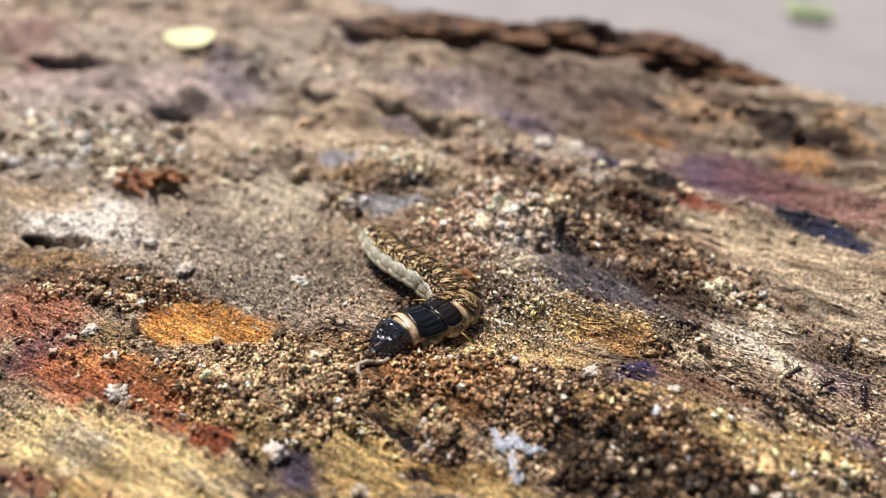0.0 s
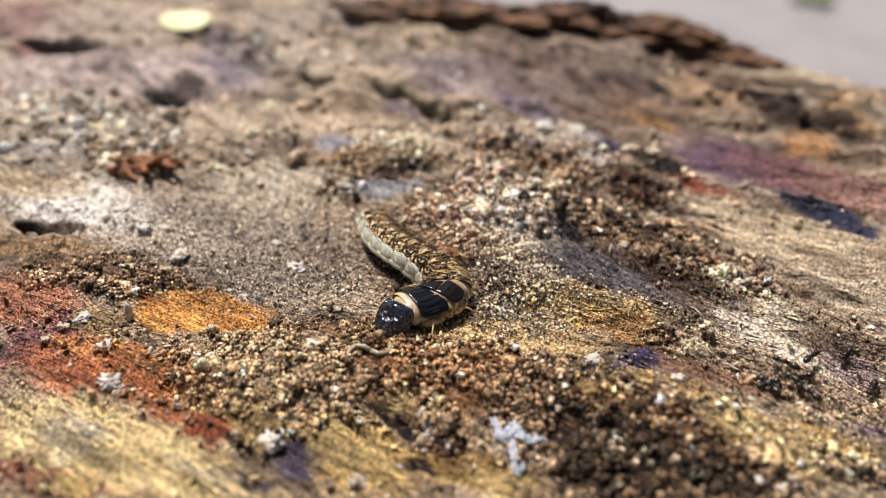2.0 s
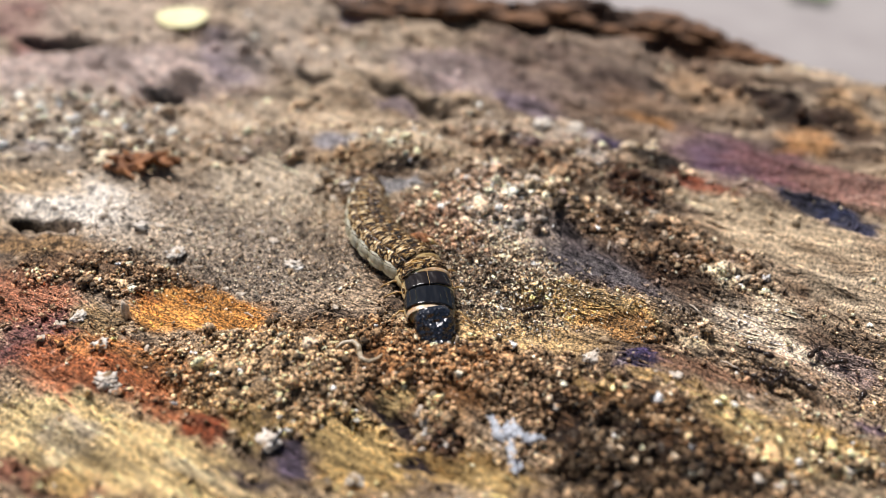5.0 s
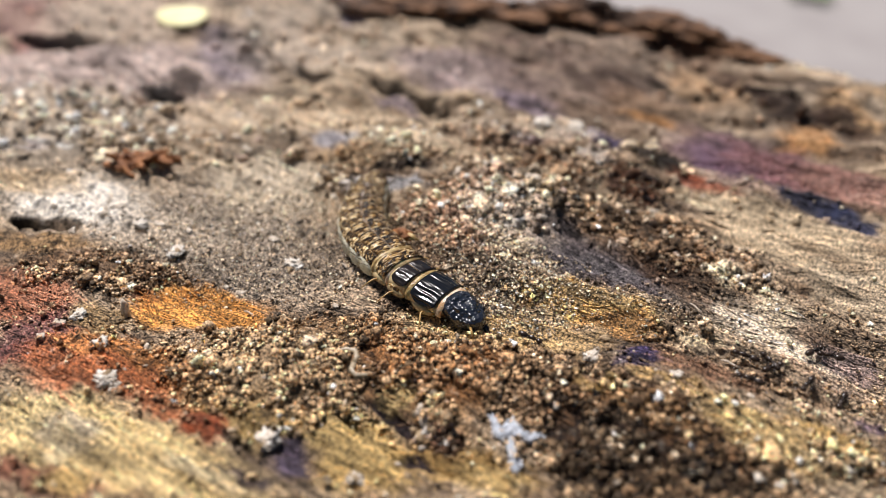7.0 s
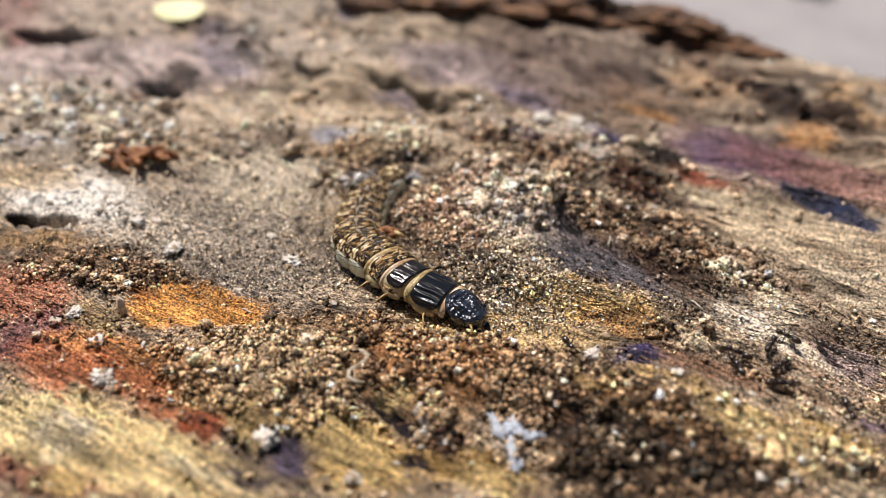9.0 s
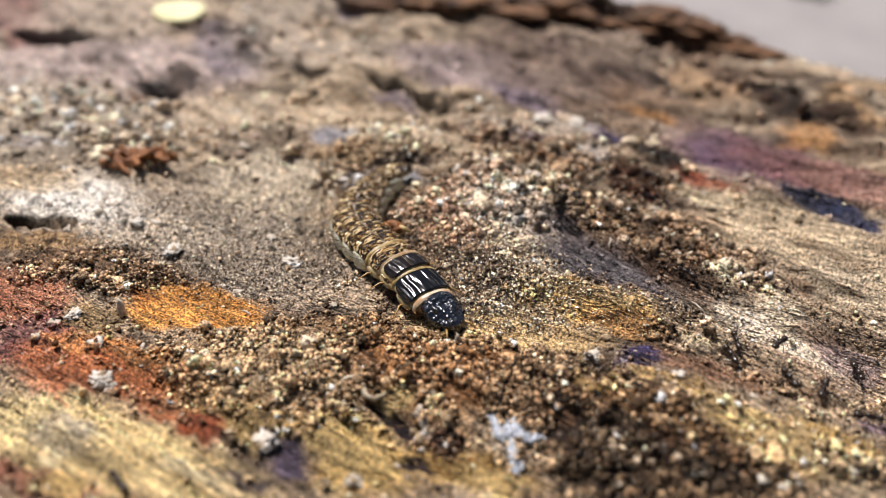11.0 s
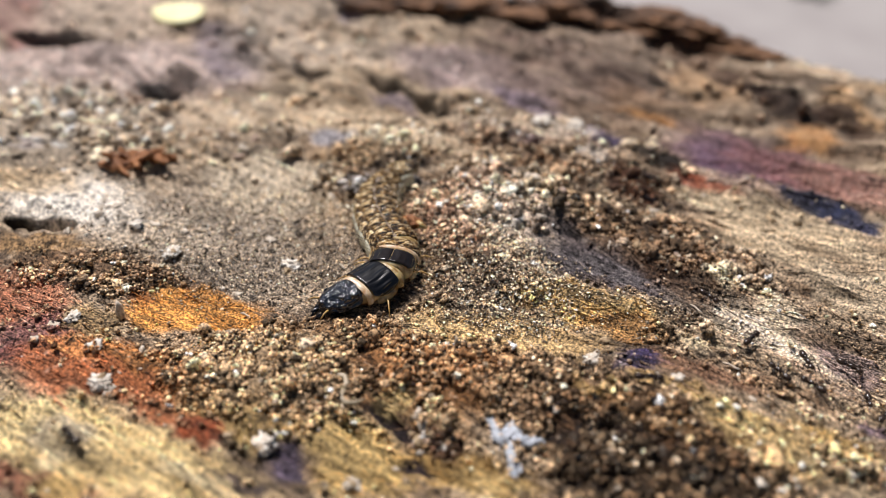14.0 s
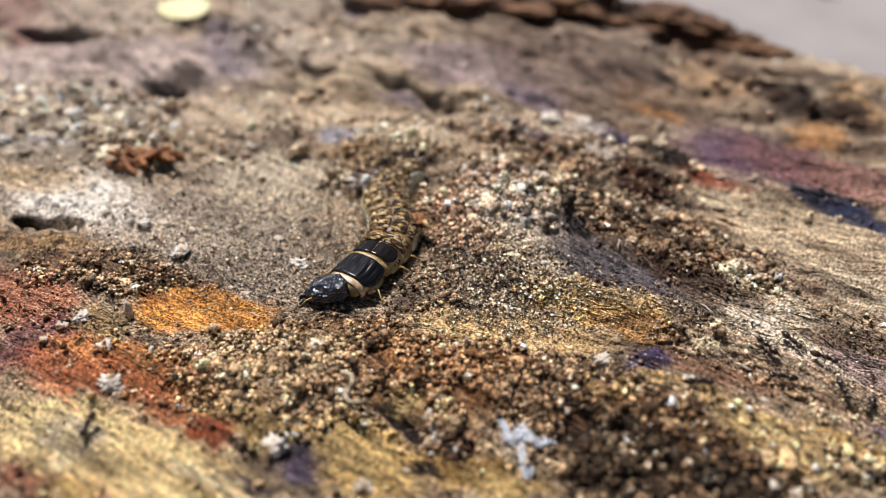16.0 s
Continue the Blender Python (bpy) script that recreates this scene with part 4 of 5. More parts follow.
def build_petal():
    bm = bmesh.new()
    rings = []
    for lay, dz in ((0, 0.0), (1, 0.5)):
        for i in range(1, 7):
            q = i / 6
            rings.append([bm.verts.new(Vector((4.6 * q * math.cos(a) * (1 + 0.08 * math.sin(3 * a)), 4.0 * q * math.sin(a) * (1 + 0.06 * math.cos(2 * a)),
                                               dz + 0.6 * q * q * (0.6 + 0.4 * math.sin(a)))) * MM) for a in (2 * math.pi * k / 24 for k in range(24))])
    lower, upper = rings[:6], rings[6:]
    for group in (lower, upper):
        for r, s in zip(group, group[1:]):
            for k in range(24):
                bm.faces.new((r[k], r[(k + 1) % 24], s[(k + 1) % 24], s[k]))
        bm.faces.new(group[0])
    for k in range(24):
        bm.faces.new((lower[-1][k], lower[-1][(k + 1) % 24], upper[-1][(k + 1) % 24], upper[-1][k]))
    ob = part("fallen_petal", bm, leaf_mat)
    ob.matrix_world = pose(-49.8 * MM, 69 * MM, (height(-49.8, 69) + 0.3) * MM, 6, 0, 10)
    return tagged(ob, "pale yellow fallen petal on the grey wood", "petal")


build_petal()

bark = tagged(new("bark_flake"), "rust-red flaky bit of bark on grey wood", "bark")
bark.location = (-39.5 * MM, 16.5 * MM, (height(-39.5, 16.5) + 0.5) * MM)
shard_rng = random.Random(21)
for k in range(16):
    dx, dy = shard_rng.uniform(-2.6, 2.4), shard_rng.uniform(-1.7, 1.5)
    ob = part("shard", lump(shard_rng.uniform(0.9, 1.7), k + 11, (1.5, 0.35, 0.3), 0.6, 3), rust_mat, bark)
    ob.matrix_local = pose(dx * MM, dy * MM, (1.1 - 0.25 * abs(dx) - 0.3 * abs(dy)) * MM, shard_rng.uniform(-30, 30), shard_rng.uniform(-30, 30), shard_rng.uniform(-60, 30))

for k, (x, y, r, sx) in enumerate(((-13, 83, 3.4, 2.0), (-6, 80, 3.0, 1.6), (3, 80.5, 3.2, 1.8), (11, 77, 2.8, 2.0), (20, 76, 3.0, 1.6), (29, 73.5, 2.6, 2.0), (38, 73, 3.2, 1.5), (45, 71, 2.8, 1.6), (51, 67, 2.6, 1.8))):
    ob = part("bark_lump", lump(r, k + 31, (sx * 1.35, 1.2, 0.4), 0.9, 4), bark_mat)
    ob.matrix_world = pose(x * MM, y * MM, (height(x, y) + 0.3) * MM, 0, 0, -4 - 4 * k)
    tagged(ob, "dark red-brown lump of old bark at the log's edge", "bark", "bark along the edge")


def build_weed():
    weed = tagged(new("weed"), "small bright green weed on the pale ground", "plant")
    r = random.Random(5)
    for k in range(11):
        a, ln = r.uniform(0, 6.28), r.uniform(22, 40)
        d = Vector((math.cos(a), math.sin(a), 0))
        bm = bmesh.new()
        rows = []
        for i in range(6):
            t = i / 5
            w = 5.5 * math.sin(math.pi * (0.12 + 0.86 * t))
            c = d * ln * 0.9 * t + Vector((0, 0, 3 + ln * (0.25 * t - 0.15 * t * t)))
            s = Vector((-d.y, d.x, 0))
            rows.append([bm.verts.new((c + s * w * e + Vector((0, 0, h))) * MM) for e, h in ((-1, 0.6), (0, 0), (1, 0.6), (0, -0.5))])
        for p, q in zip(rows, rows[1:]):
            for j in range(4):
                bm.faces.new((p[j], p[(j + 1) % 4], q[(j + 1) % 4], q[j]))
        part("leaf", bm, grass_mat, weed)
    weed.location = (0.352, 0.712, -0.168)
    return weed


build_weed()


# ---------- larger lumps of crumbled wood, pieces of the log ----------
def crumb_lumps():
    """Knobbly lumps in the heaps around the larva; alike lumps share a mesh."""
    r = random.Random(11)
    kinds = []
    for k in range(12):
        bm = lump(1.0, k + 50, (1, 0.7 + 0.3 * r.random(), 0.6), 0.9, 2)
        me = bpy.data.meshes.new("wood_lump")
        bm.to_mesh(me)
        bm.free()
        for p in me.polygons:
            p.use_smooth = True
        me.materials.append((pink_mat, tan_mat, white_mat)[k % 3])
        kinds.append(me)
    heaps = ((5, 10, 6, 6, 75, 0.55), (11, 8, 5, 3, 34, 0.45), (17, 10, 10, 3.5, 70, 0.42), (27, 1.5, 7, 3, 40, 0.45), (13, 9, 4, 4, 40, 0.5), (-10, 14, 5, 4, 30, 0.5), (-3, 19, 7, 2.5, 25, 0.55),
             (-0.8, -26.0, 1.8, 1.5, 24, 0.5), (-24, -22.5, 8, 3, 14, 0.3), (-40, 24, 14, 7, 40, 0.6), (16, 30, 15, 6, 40, 0.55), (36, 18, 10, 3, 20, 0.5), (-42, 5, 8, 4, 45, 0.42), (-55, 25, 10, 6, 22, 0.6))
    for cx, cy, rx, ry, count, size in heaps:
        white = cx < -41
        for _ in range(count):
            q, a = math.sqrt(r.random()), r.uniform(0, 6.283)
            x, y = cx + rx * q * math.cos(a), cy + ry * q * math.sin(a)
            if -13 < x < 1.5 and -16 < y < 21 and not (x < -11 and y > 8):
                continue
            s = 0.75 * size * math.exp(r.gauss(0, 0.35))
            ob = new("wood_lump", kinds[r.choice((2, 5, 8, 11))] if white else r.choice(kinds))
            ob.parent = log
            ob.matrix_local = Matrix.LocRotScale((x * MM, y * MM, (height(x, y) + s * 0.1) * MM), Euler((r.uniform(-0.4, 0.4), r.uniform(-0.4, 0.4), r.uniform(0, 6.28))), (s, s, s))


crumb_lumps()


def splinter(x, y, length, turn, tilt, width=0.11):
    bm = tube([(-length / 2, 0, 0), (-length * 0.2, 0.05 * length, 0.03), (length * 0.2, -0.03 * length, 0.02), (length / 2, 0.02, 0)], [width * 0.4, width, width * 0.9, width * 0.3], 6)
    ob = part("splinter", bm, white_mat)
    ob.matrix_world = pose(x * MM, y * MM, (height(x, y) + 0.25) * MM, 0, tilt, turn)
    return tagged(ob, "pale thin splinter of wood lying on the crumbs", "splinter", "loose splinters")


for row in ((27.6, 0.7, 1.9, 20, 8, 0.2), (18.6, 1.5, 1.4, 80, -20), (26.2, -8.1, 1.6, -50, 5), (-26.7, -3.2, 1.2, 15, 5), (-10.7, -3.4, 1.1, -40, 10), (18.5, 6.0, 1.7, 40, 12),
            (-19.3, -11.4, 1.3, -20, 6), (3.9, -22.9, 1.2, 30, 10), (26.6, -18.1, 1.8, -28, 4), (-32.8, -7.0, 1.3, 60, 8)):
    splinter(*row)


# ---------- larva ----------
larva = tagged(new("beetle_larva"), "brown segmented beetle larva with glossy black head", "larva")


def shell(length, front, middle, rear, tall, keel=0.0, sides=28, rings=12, flat=0.55, grooves=0.0):
    """A body ring: y forward, half-widths at front, middle and rear in millimetres, with a flat belly."""
    bm = bmesh.new()
    loops = []
    for i in range(rings + 1):
        t = i / rings
        w = (1 - t) ** 2 * rear + 2 * t * (1 - t) * (2 * middle - 0.5 * (front + rear)) + t * t * front
        lip = 1 - 0.2 * (max(0, abs(t - 0.5) - 0.32) / 0.18) ** 2
        y = (t - 0.5) * length
        loop = []
        for k in range(sides):
            a = 2 * math.pi * k / sides
            ca, sa = math.cos(a), math.sin(a)
            px = math.copysign(abs(ca) ** 0.85, ca) * w * lip
            pz = math.copysign(abs(sa) ** 0.9, sa) * tall * (w / middle) ** 0.5 * lip * (1.0 if sa > 0 else flat)
            pz += keel * max(0, sa) ** 6
            if grooves and sa > 0.1:
                cut = 1 - grooves * (0.5 + 0.5 * math.cos(a * 17)) * math.sin(math.pi * t) ** 0.5
                px, pz = px * cut, pz * cut
            loop.append(bm.verts.new((px * MM, y * MM, pz * MM)))
        loops.append(loop)
    for r, s in zip(loops, loops[1:]):
        for k in range(sides):
            bm.faces.new((r[k], r[(k + 1) % sides], s[(k + 1) % sides], s[k]))
    for ring, y in ((loops[0], -0.5), (loops[-1], 0.5)):
        c = bm.verts.new((0, y * length * 1.04 * MM, 0))
        for k in range(sides):
            bm.faces.new((ring[k], ring[(k + 1) % sides], c))
    return bm


def band(length, at, width, w, tall, flat=0.55, sides=28):
    """A raised ring round a body ring, at a place along it."""
    bm = bmesh.new()
    loops = []
    for off, k in ((-0.5, 0.96), (-0.25, 1.035), (0.25, 1.035), (0.5, 0.96)):
        loop = []
        for j in range(sides):
            a = 2 * math.pi * j / sides
            ca, sa = math.cos(a), math.sin(a)
            loop.append(bm.verts.new((math.copysign(abs(ca) ** 0.85, ca) * w * k * MM, (at + off * width) * MM,
                                      math.copysign(abs(sa) ** 0.9, sa) * tall * k * (1 if sa > 0 else flat) * MM)))
        loops.append(loop)
    for r, s in zip(loops, loops[1:]):
        for k in range(sides):
            bm.faces.new((r[k], r[(k + 1) % sides], s[(k + 1) % sides], s[k]))
    return bm


def plate(y0, y1, w, tall, a0, a1, thick=0.12, steps=18, rows=8, grooves=0.0, blunt=0.3, inner=0):
    """A curved plate on a ring's back, between two angles, with rounded ends."""
    bm = bmesh.new()
    top, low = [], []
    for i in range(rows + 1):
        t = i / rows
        y = y0 + (y1 - y0) * t
        edge = math.sin(math.pi * (0.1 + 0.8 * t)) ** blunt
        mid, half = (a0 + a1) / 2 + inner * (a1 - a0) / 2 * (1 - edge), (a1 - a0) / 2 * edge
        rowt, rowl = [], []
        for k in range(steps + 1):
            a = radians(mid - half + 2 * half * k / steps)
            ca, sa = math.cos(a), math.sin(a)
            q = math.sin(math.pi * k / steps) ** 0.4 * math.sin(math.pi * (0.06 + 0.88 * t)) ** 0.4
            cut = grooves * (0.5 + 0.5 * math.cos(a * 19 + 0.6 * math.sin(7 * t))) * math.sin(math.pi * t)
            for row, r in ((rowt, 1 + thick * 0.5 * q - cut), (rowl, 0.93)):
                row.append(bm.verts.new((math.copysign(abs(ca) ** 0.85, ca) * w * r * MM, y * MM, math.copysign(abs(sa) ** 0.9, sa) * tall * r * MM)))
        top.append(rowt)
        low.append(rowl)
    for grid in (top, low):
        for r, s in zip(grid, grid[1:]):
            for k in range(steps):
                bm.faces.new((r[k], r[k + 1], s[k + 1], s[k]))
    for a, b in ((top[0], low[0]), (top[-1], low[-1]), ([r[0] for r in top], [r[0] for r in low]), ([r[-1] for r in top], [r[-1] for r in low])):
        for k in range(len(a) - 1):
            bm.faces.new((a[k], a[k + 1], b[k + 1], b[k]))
    return bm


def leg(parent, side, y, w, sweep):
    pts = [(side * w * 0.75, y, -0.6), (side * (w + 0.7), y + sweep * 0.3, -0.25), (side * (w + 1.5), y + sweep * 0.8, -0.75), (side * (w + 2.1), y + sweep * 1.2, -1.3)]
    return part("leg", tube(pts, [0.16, 0.11, 0.065, 0.03], 6), leg_mat, parent, "thin jointed amber leg")


SEGMENTS = []


def segment(name, length, gap, bm, mat, label=""):
    ob = part(name, bm, mat, larva, label)
    SEGMENTS.append((ob, length, gap))
    return ob


def flank(parent, name, mat, side, x, y, z, rx, ry, rz, label):
    b = bmesh.new()
    bmesh.ops.create_uvsphere(b, u_segments=16, v_segments=10, radius=1.0)
    for v in b.verts:
        k = 1 + 0.16 * noise.noise(v.co * 1.7 + Vector((x, y * 3, z + side)))
        v.co = Vector((v.co.x * rx * k + side * x, v.co.y * ry + y, v.co.z * rz * k + z)) * MM
    return part(name, b, mat, parent, label)


# head with jaws and feelers
head = segment("head", 4.0, 3.5, shell(4.3, 0.8, 1.85, 1.65, 1.25, sides=44, rings=14, grooves=0.05), head_black, "rough glossy blue-black head")
for side in (-1, 1):
    part("mandible", tube([(side * 0.5, 1.5, -0.1), (side * 0.7, 2.2, -0.25), (side * 0.5, 2.9, -0.5), (side * 0.1, 3.2, -0.7)], [0.36, 0.3, 0.18, 0.05], 8), chitin_black, head)
    part("antenna", tube([(side * 1.0, 1.5, 0.3), (side * 1.4, 2.1, 0.5), (side * 1.7, 2.7, 0.3)], [0.14, 0.10, 0.05], 6), leg_mat, head, "short pale feeler")
    part("palp", tube([(side * 0.35, 2.0, -0.1), (side * 0.5, 2.6, -0.15), (side * 0.6, 3.1, -0.4)], [0.12, 0.09, 0.05], 6), head_black, head)
    part("eye", lump(0.24, 2, (1, 1, 1), 0.0), chitin_black, head).location = (side * 1.5 * MM, 0.7 * MM, 0.55 * MM)

# thorax
prothorax = segment("prothorax", 5.4, 4.6, shell(5.4, 1.9, 2.3, 2.38, 1.36, 0.0, 36, 14), skin_mat, "amber front ring of the thorax")
part("shield", plate(-1.55, 1.6, 2.5, 1.52, 2, 178, 0.06, 120, 18, 0.05, 0.28), chitin_black, prothorax, "glossy black finely grooved shield")
part("front_margin", band(5.4, 2.0, 0.75, 2.2, 1.36), collar_mat, prothorax, "pale pinkish front margin")
part("rear_margin", band(5.4, -1.85, 0.6, 2.44, 1.46), amber_mat, prothorax, "amber rear margin")
mesothorax = segment("mesothorax", 3.3, 2.7, shell(3.3, 2.35, 2.46, 2.48, 1.46), skin_mat, "amber middle ring of the thorax")
part("rear_margin", band(3.3, -1.2, 0.5, 2.5, 1.5), collar_mat, mesothorax, "cream rear margin")
for a0, a1 in ((18, 89.7), (90.3, 162)):
    part("dorsal_plate", plate(-0.8, 1.35, 2.5, 1.5, a0, a1, 0.07, 30, 10, 0.03, 0.24, 1 if a1 < 91 else -1), brown_chitin, mesothorax, "glossy brown-black plate on the back")
for a0 in (-14, 170):
    part("side_plate", plate(-0.7, 0.7, 2.5, 1.5, a0, a0 + 24), back_mat, mesothorax, "dark brown plate on the side")
metathorax = segment("metathorax", 3.2, 2.7, shell(3.2, 2.5, 2.56, 2.6, 1.56), skin_mat, "amber and brown hind ring of the thorax")
part("rear_margin", band(3.2, -1.05, 0.6, 2.6, 1.6), amber_mat, metathorax, "amber rear margin")
for a0, a1 in ((4, 89.8), (90.2, 176)):
    part("dorsal_plate", plate(-0.6, 1.15, 2.6, 1.62, a0, a1, 0.1, 24, 8, 0.0, 0.16, 1 if a1 < 91 else -1), back_mat, metathorax, "brown ridged plate on the back")
for ob, w in ((prothorax, 2.25), (mesothorax, 2.4), (metathorax, 2.5)):
    for side in (-1, 1):
        leg(ob, side, 0.2, w, 1.2 if ob is prothorax else -0.6)
        flank(ob, "side_fold", skin_mat, side, w - 0.1, 0, -0.4, 0.42, 1.4, 0.55, "yellowish fold along the side")

# abdomen
rng = random.Random(7)
WIDTHS = (2.65, 2.72, 2.75, 2.72, 2.62, 2.48, 2.25, 1.95)
for i, w in enumerate(WIDTHS):
    after = WIDTHS[min(i + 1, 7)]
    tall = 1.75 * (w / 2.6) ** 0.6
    ob = segment("abdomen_segment", 3.1, 2.6, shell(3.1, w * 0.95, w, (w + after) / 2 * 0.98, tall), ring_mat, "dark brown ring of the abdomen")
    for a0, a1 in ((12, 50), (51, 89.5), (90.5, 129), (130, 168)):
        part("back_plate", plate(-1.3, 1.15, w, tall * 1.02, a0, a1, 0.16, 14, 8, 0.0, 0.18), back_mat, ob, "ridged honey-brown plate")
    for side in (-1, 1):
        flank(ob, "side_lobe", lobe_mat, side, w - 0.12, 0, -0.1, 0.36, 1.5, 0.85, "swollen cream lobe on the flank")
        flank(ob, "lower_lobe", lobe_mat, side, w - 0.3, -0.3, -0.75, 0.5, 1.5, 0.5, "greenish cream fold under the flank")
        b = lump(0.24, i + 3 * side, (0.9, 1.5, 0.4), 0.5, 2)
        for v in b.verts:
            v.co += Vector((side * w * 0.5, 0.3, tall * 0.93)) * MM
        part("pale_spot", b, amber_mat, ob, "pale raised spot")
        b = bmesh.new()
        for k in range(4):
            y = -1.1 + k * 0.7
            tube([(side * w * 0.95, y, 0.3), (side * (w + 0.6), y - 0.3, 0.7 + rng.random() * 0.5), (side * (w + 1.2), y - 0.7, 0.8 + rng.random())], [0.035, 0.025, 0.012], 4, b)
        part("bristles", b, bristle_mat, ob)
    if i == 1:
        b = lump(1.0, 5, (0.7, 1.3, 0.6), 0.6, 3)
        chip = part("clinging_scale", b, rust_mat, ob, "orange-brown scale clinging to the flank")
        chip.location = (-3.0 * MM, 0.2 * MM, 1.0 * MM)
        chip.rotation_euler = (0, 0, radians(35))
        part("tip", tube([(0.0, 0.7, 0.1), (0.1, 1.4, 0.1), (0.15, 2.1, 0.0)], [0.4, 0.3, 0.06], 8), amber_mat, chip, "pale pointed tip")
segment("tail", 3.2, 2.8, shell(3.0, 1.85, 1.5, 0.6, 1.1), back_mat, "tapered brown tail ring")

# ---------- places of the body, millimetres from tip of head to tail ----------
SPINES = {}


def crawl(t, *points):
    SPINES[t] = points


crawl(0, (-6.7, -16.8), (-3.2, -13.3), (0.4, -10.7), (0.6, -7.1), (-4.4, -2.2), (-7.3, 1.9), (-9.7, 7.8))
crawl(0.5, (-6.7, -16.4), (-3.5, -13.1), (0.1, -10.6), (0.4, -6.9), (-4.4, -2.2), (-7.4, 2.0), (-9.7, 7.9))
crawl(1, (-6.9, -16.1), (-4.0, -12.8), (-0.1, -10.3), (0.3, -6.6), (-4.4, -2.0), (-7.4, 2.1), (-9.8, 8.0))
crawl(1.5, (-7.0, -16.0), (-4.1, -12.7), (-0.2, -9.6), (-0.2, -6.1), (-4.4, -1.5), (-7.4, 2.2), (-9.8, 8.2))
crawl(2, (-6.0, -15.8), (-3.8, -12.6), (-0.2, -9.9), (-0.4, -6.4), (-4.3, -2.5), (-7.1, 1.5), (-9.6, 8.2))
crawl(2.5, (-4.3, -16.9), (-3.2, -12.8), (-0.3, -9.7), (-0.7, -5.9), (-4.4, -2.3), (-7.3, 2.0), (-9.4, 9.0))
crawl(3, (-3.4, -18.0), (-2.6, -13.2), (-0.9, -9.6), (-1.1, -5.3), (-4.3, -2.4), (-7.5, 3.0), (-9.1, 10.4))
crawl(3.5, (-3.1, -18.7), (-2.5, -13.5), (-1.1, -9.9), (-1.3, -6.0), (-4.4, -2.1), (-7.6, 3.9), (-9.0, 12.2))
crawl(4, (-3.0, -18.1), (-2.2, -12.8), (-0.9, -9.4), (-1.5, -5.3), (-4.6, -1.7), (-8.0, 5.0), (-9.2, 15.2))
crawl(6.5, (3.0, -15.0), (0.1, -12.1), (-3.7, -7.4), (-6.5, -3.2), (-9.2, 2.8), (-10.0, 8.7), (-9.4, 14.8))
crawl(7, (4.0, -14.4), (1.1, -11.4), (-2.5, -8.4), (-6.1, -4.1), (-9.1, 1.6), (-9.8, 7.6), (-8.6, 14.4))
crawl(7.5, (3.7, -14.1), (1.0, -11.4), (-2.7, -8.1), (-6.4, -4.2), (-9.5, 1.4), (-9.3, 7.6), (-5.8, 13.6))
crawl(8, (3.8, -14.3), (1.2, -11.7), (-2.6, -8.6), (-6.8, -4.2), (-9.6, 0.5), (-9.3, 7.6), (-5.8, 13.6))
crawl(8.5, (4.0, -14.3), (1.3, -11.5), (-2.6, -8.8), (-7.0, -4.0), (-9.5, 0.0), (-9.0, 7.8), (-5.0, 13.8))
crawl(9, (4.1, -14.6), (1.4, -11.6), (-2.6, -9.2), (-7.1, -4.5), (-9.5, -0.6), (-9.0, 7.8), (-5.0, 13.8))
crawl(9.2, (3.9, -14.1), (1.2, -11.4), (-2.8, -8.8), (-7.2, -4.1), (-9.7, 0.0), (-9.0, 7.8), (-5.0, 13.8))
crawl(11.5, (1.3, -14.5), (-0.8, -11.5), (-3.7, -6.4), (-6.9, -2.1), (-9.9, 3.5), (-9.2, 9.0), (-7.2, 12.4), (-4.0, 14.2))
crawl(12, (-0.1, -13.8), (-2.0, -10.7), (-4.2, -6.2), (-7.1, -2.1), (-9.9, 3.5), (-9.2, 9.0), (-7.2, 12.4), (-4.0, 14.2))
crawl(12.5, (-1.0, -14.2), (-2.7, -11.2), (-4.2, -6.2), (-6.4, -2.9), (-8.2, 1.7), (-8.5, 7.6), (-6.9, 11.4), (-3.8, 13.6))
crawl(13, (-4.9, -15.0), (-4.6, -12.0), (-4.8, -5.7), (-6.3, -1.9), (-8.2, 2.4), (-8.5, 7.6), (-6.9, 11.4), (-3.8, 13.6))
crawl(13.5, (-9.4, -14.4), (-7.2, -12.0), (-5.4, -6.8), (-5.7, -2.1), (-7.5, 2.5), (-8.5, 7.6), (-6.9, 11.4), (-3.8, 13.6))
crawl(14, (-12.2, -11.6), (-9.3, -10.0), (-5.9, -7.3), (-5.0, -3.0), (-7.0, 2.6), (-8.1, 8.0), (-6.8, 12.0), (-3.8, 14.6))
crawl(14.5, (-13.7, -10.5), (-11.0, -9.6), (-7.2, -7.1), (-5.4, -2.8), (-6.9, 2.7), (-8.1, 8.0), (-6.8, 12.0), (-3.8, 14.6))
crawl(15, (-15.3, -10.9), (-12.3, -9.5), (-8.4, -5.7), (-6.0, -1.7), (-7.1, 4.5), (-8.1, 8.0), (-6.8, 12.0), (-3.8, 14.6))
crawl(15.5, (-15.7, -10.0), (-12.3, -9.3), (-9.4, -5.9), (-6.8, -1.8), (-7.2, 4.0), (-8.1, 8.0), (-6.8, 12.0), (-3.8, 14.6))
crawl(16, (-14.7, -9.2), (-11.2, -9.0), (-8.6, -5.2), (-6.6, -0.1), (-6.9, 4.4), (-8.1, 8.0), (-6.8, 12.0), (-3.8, 14.6))


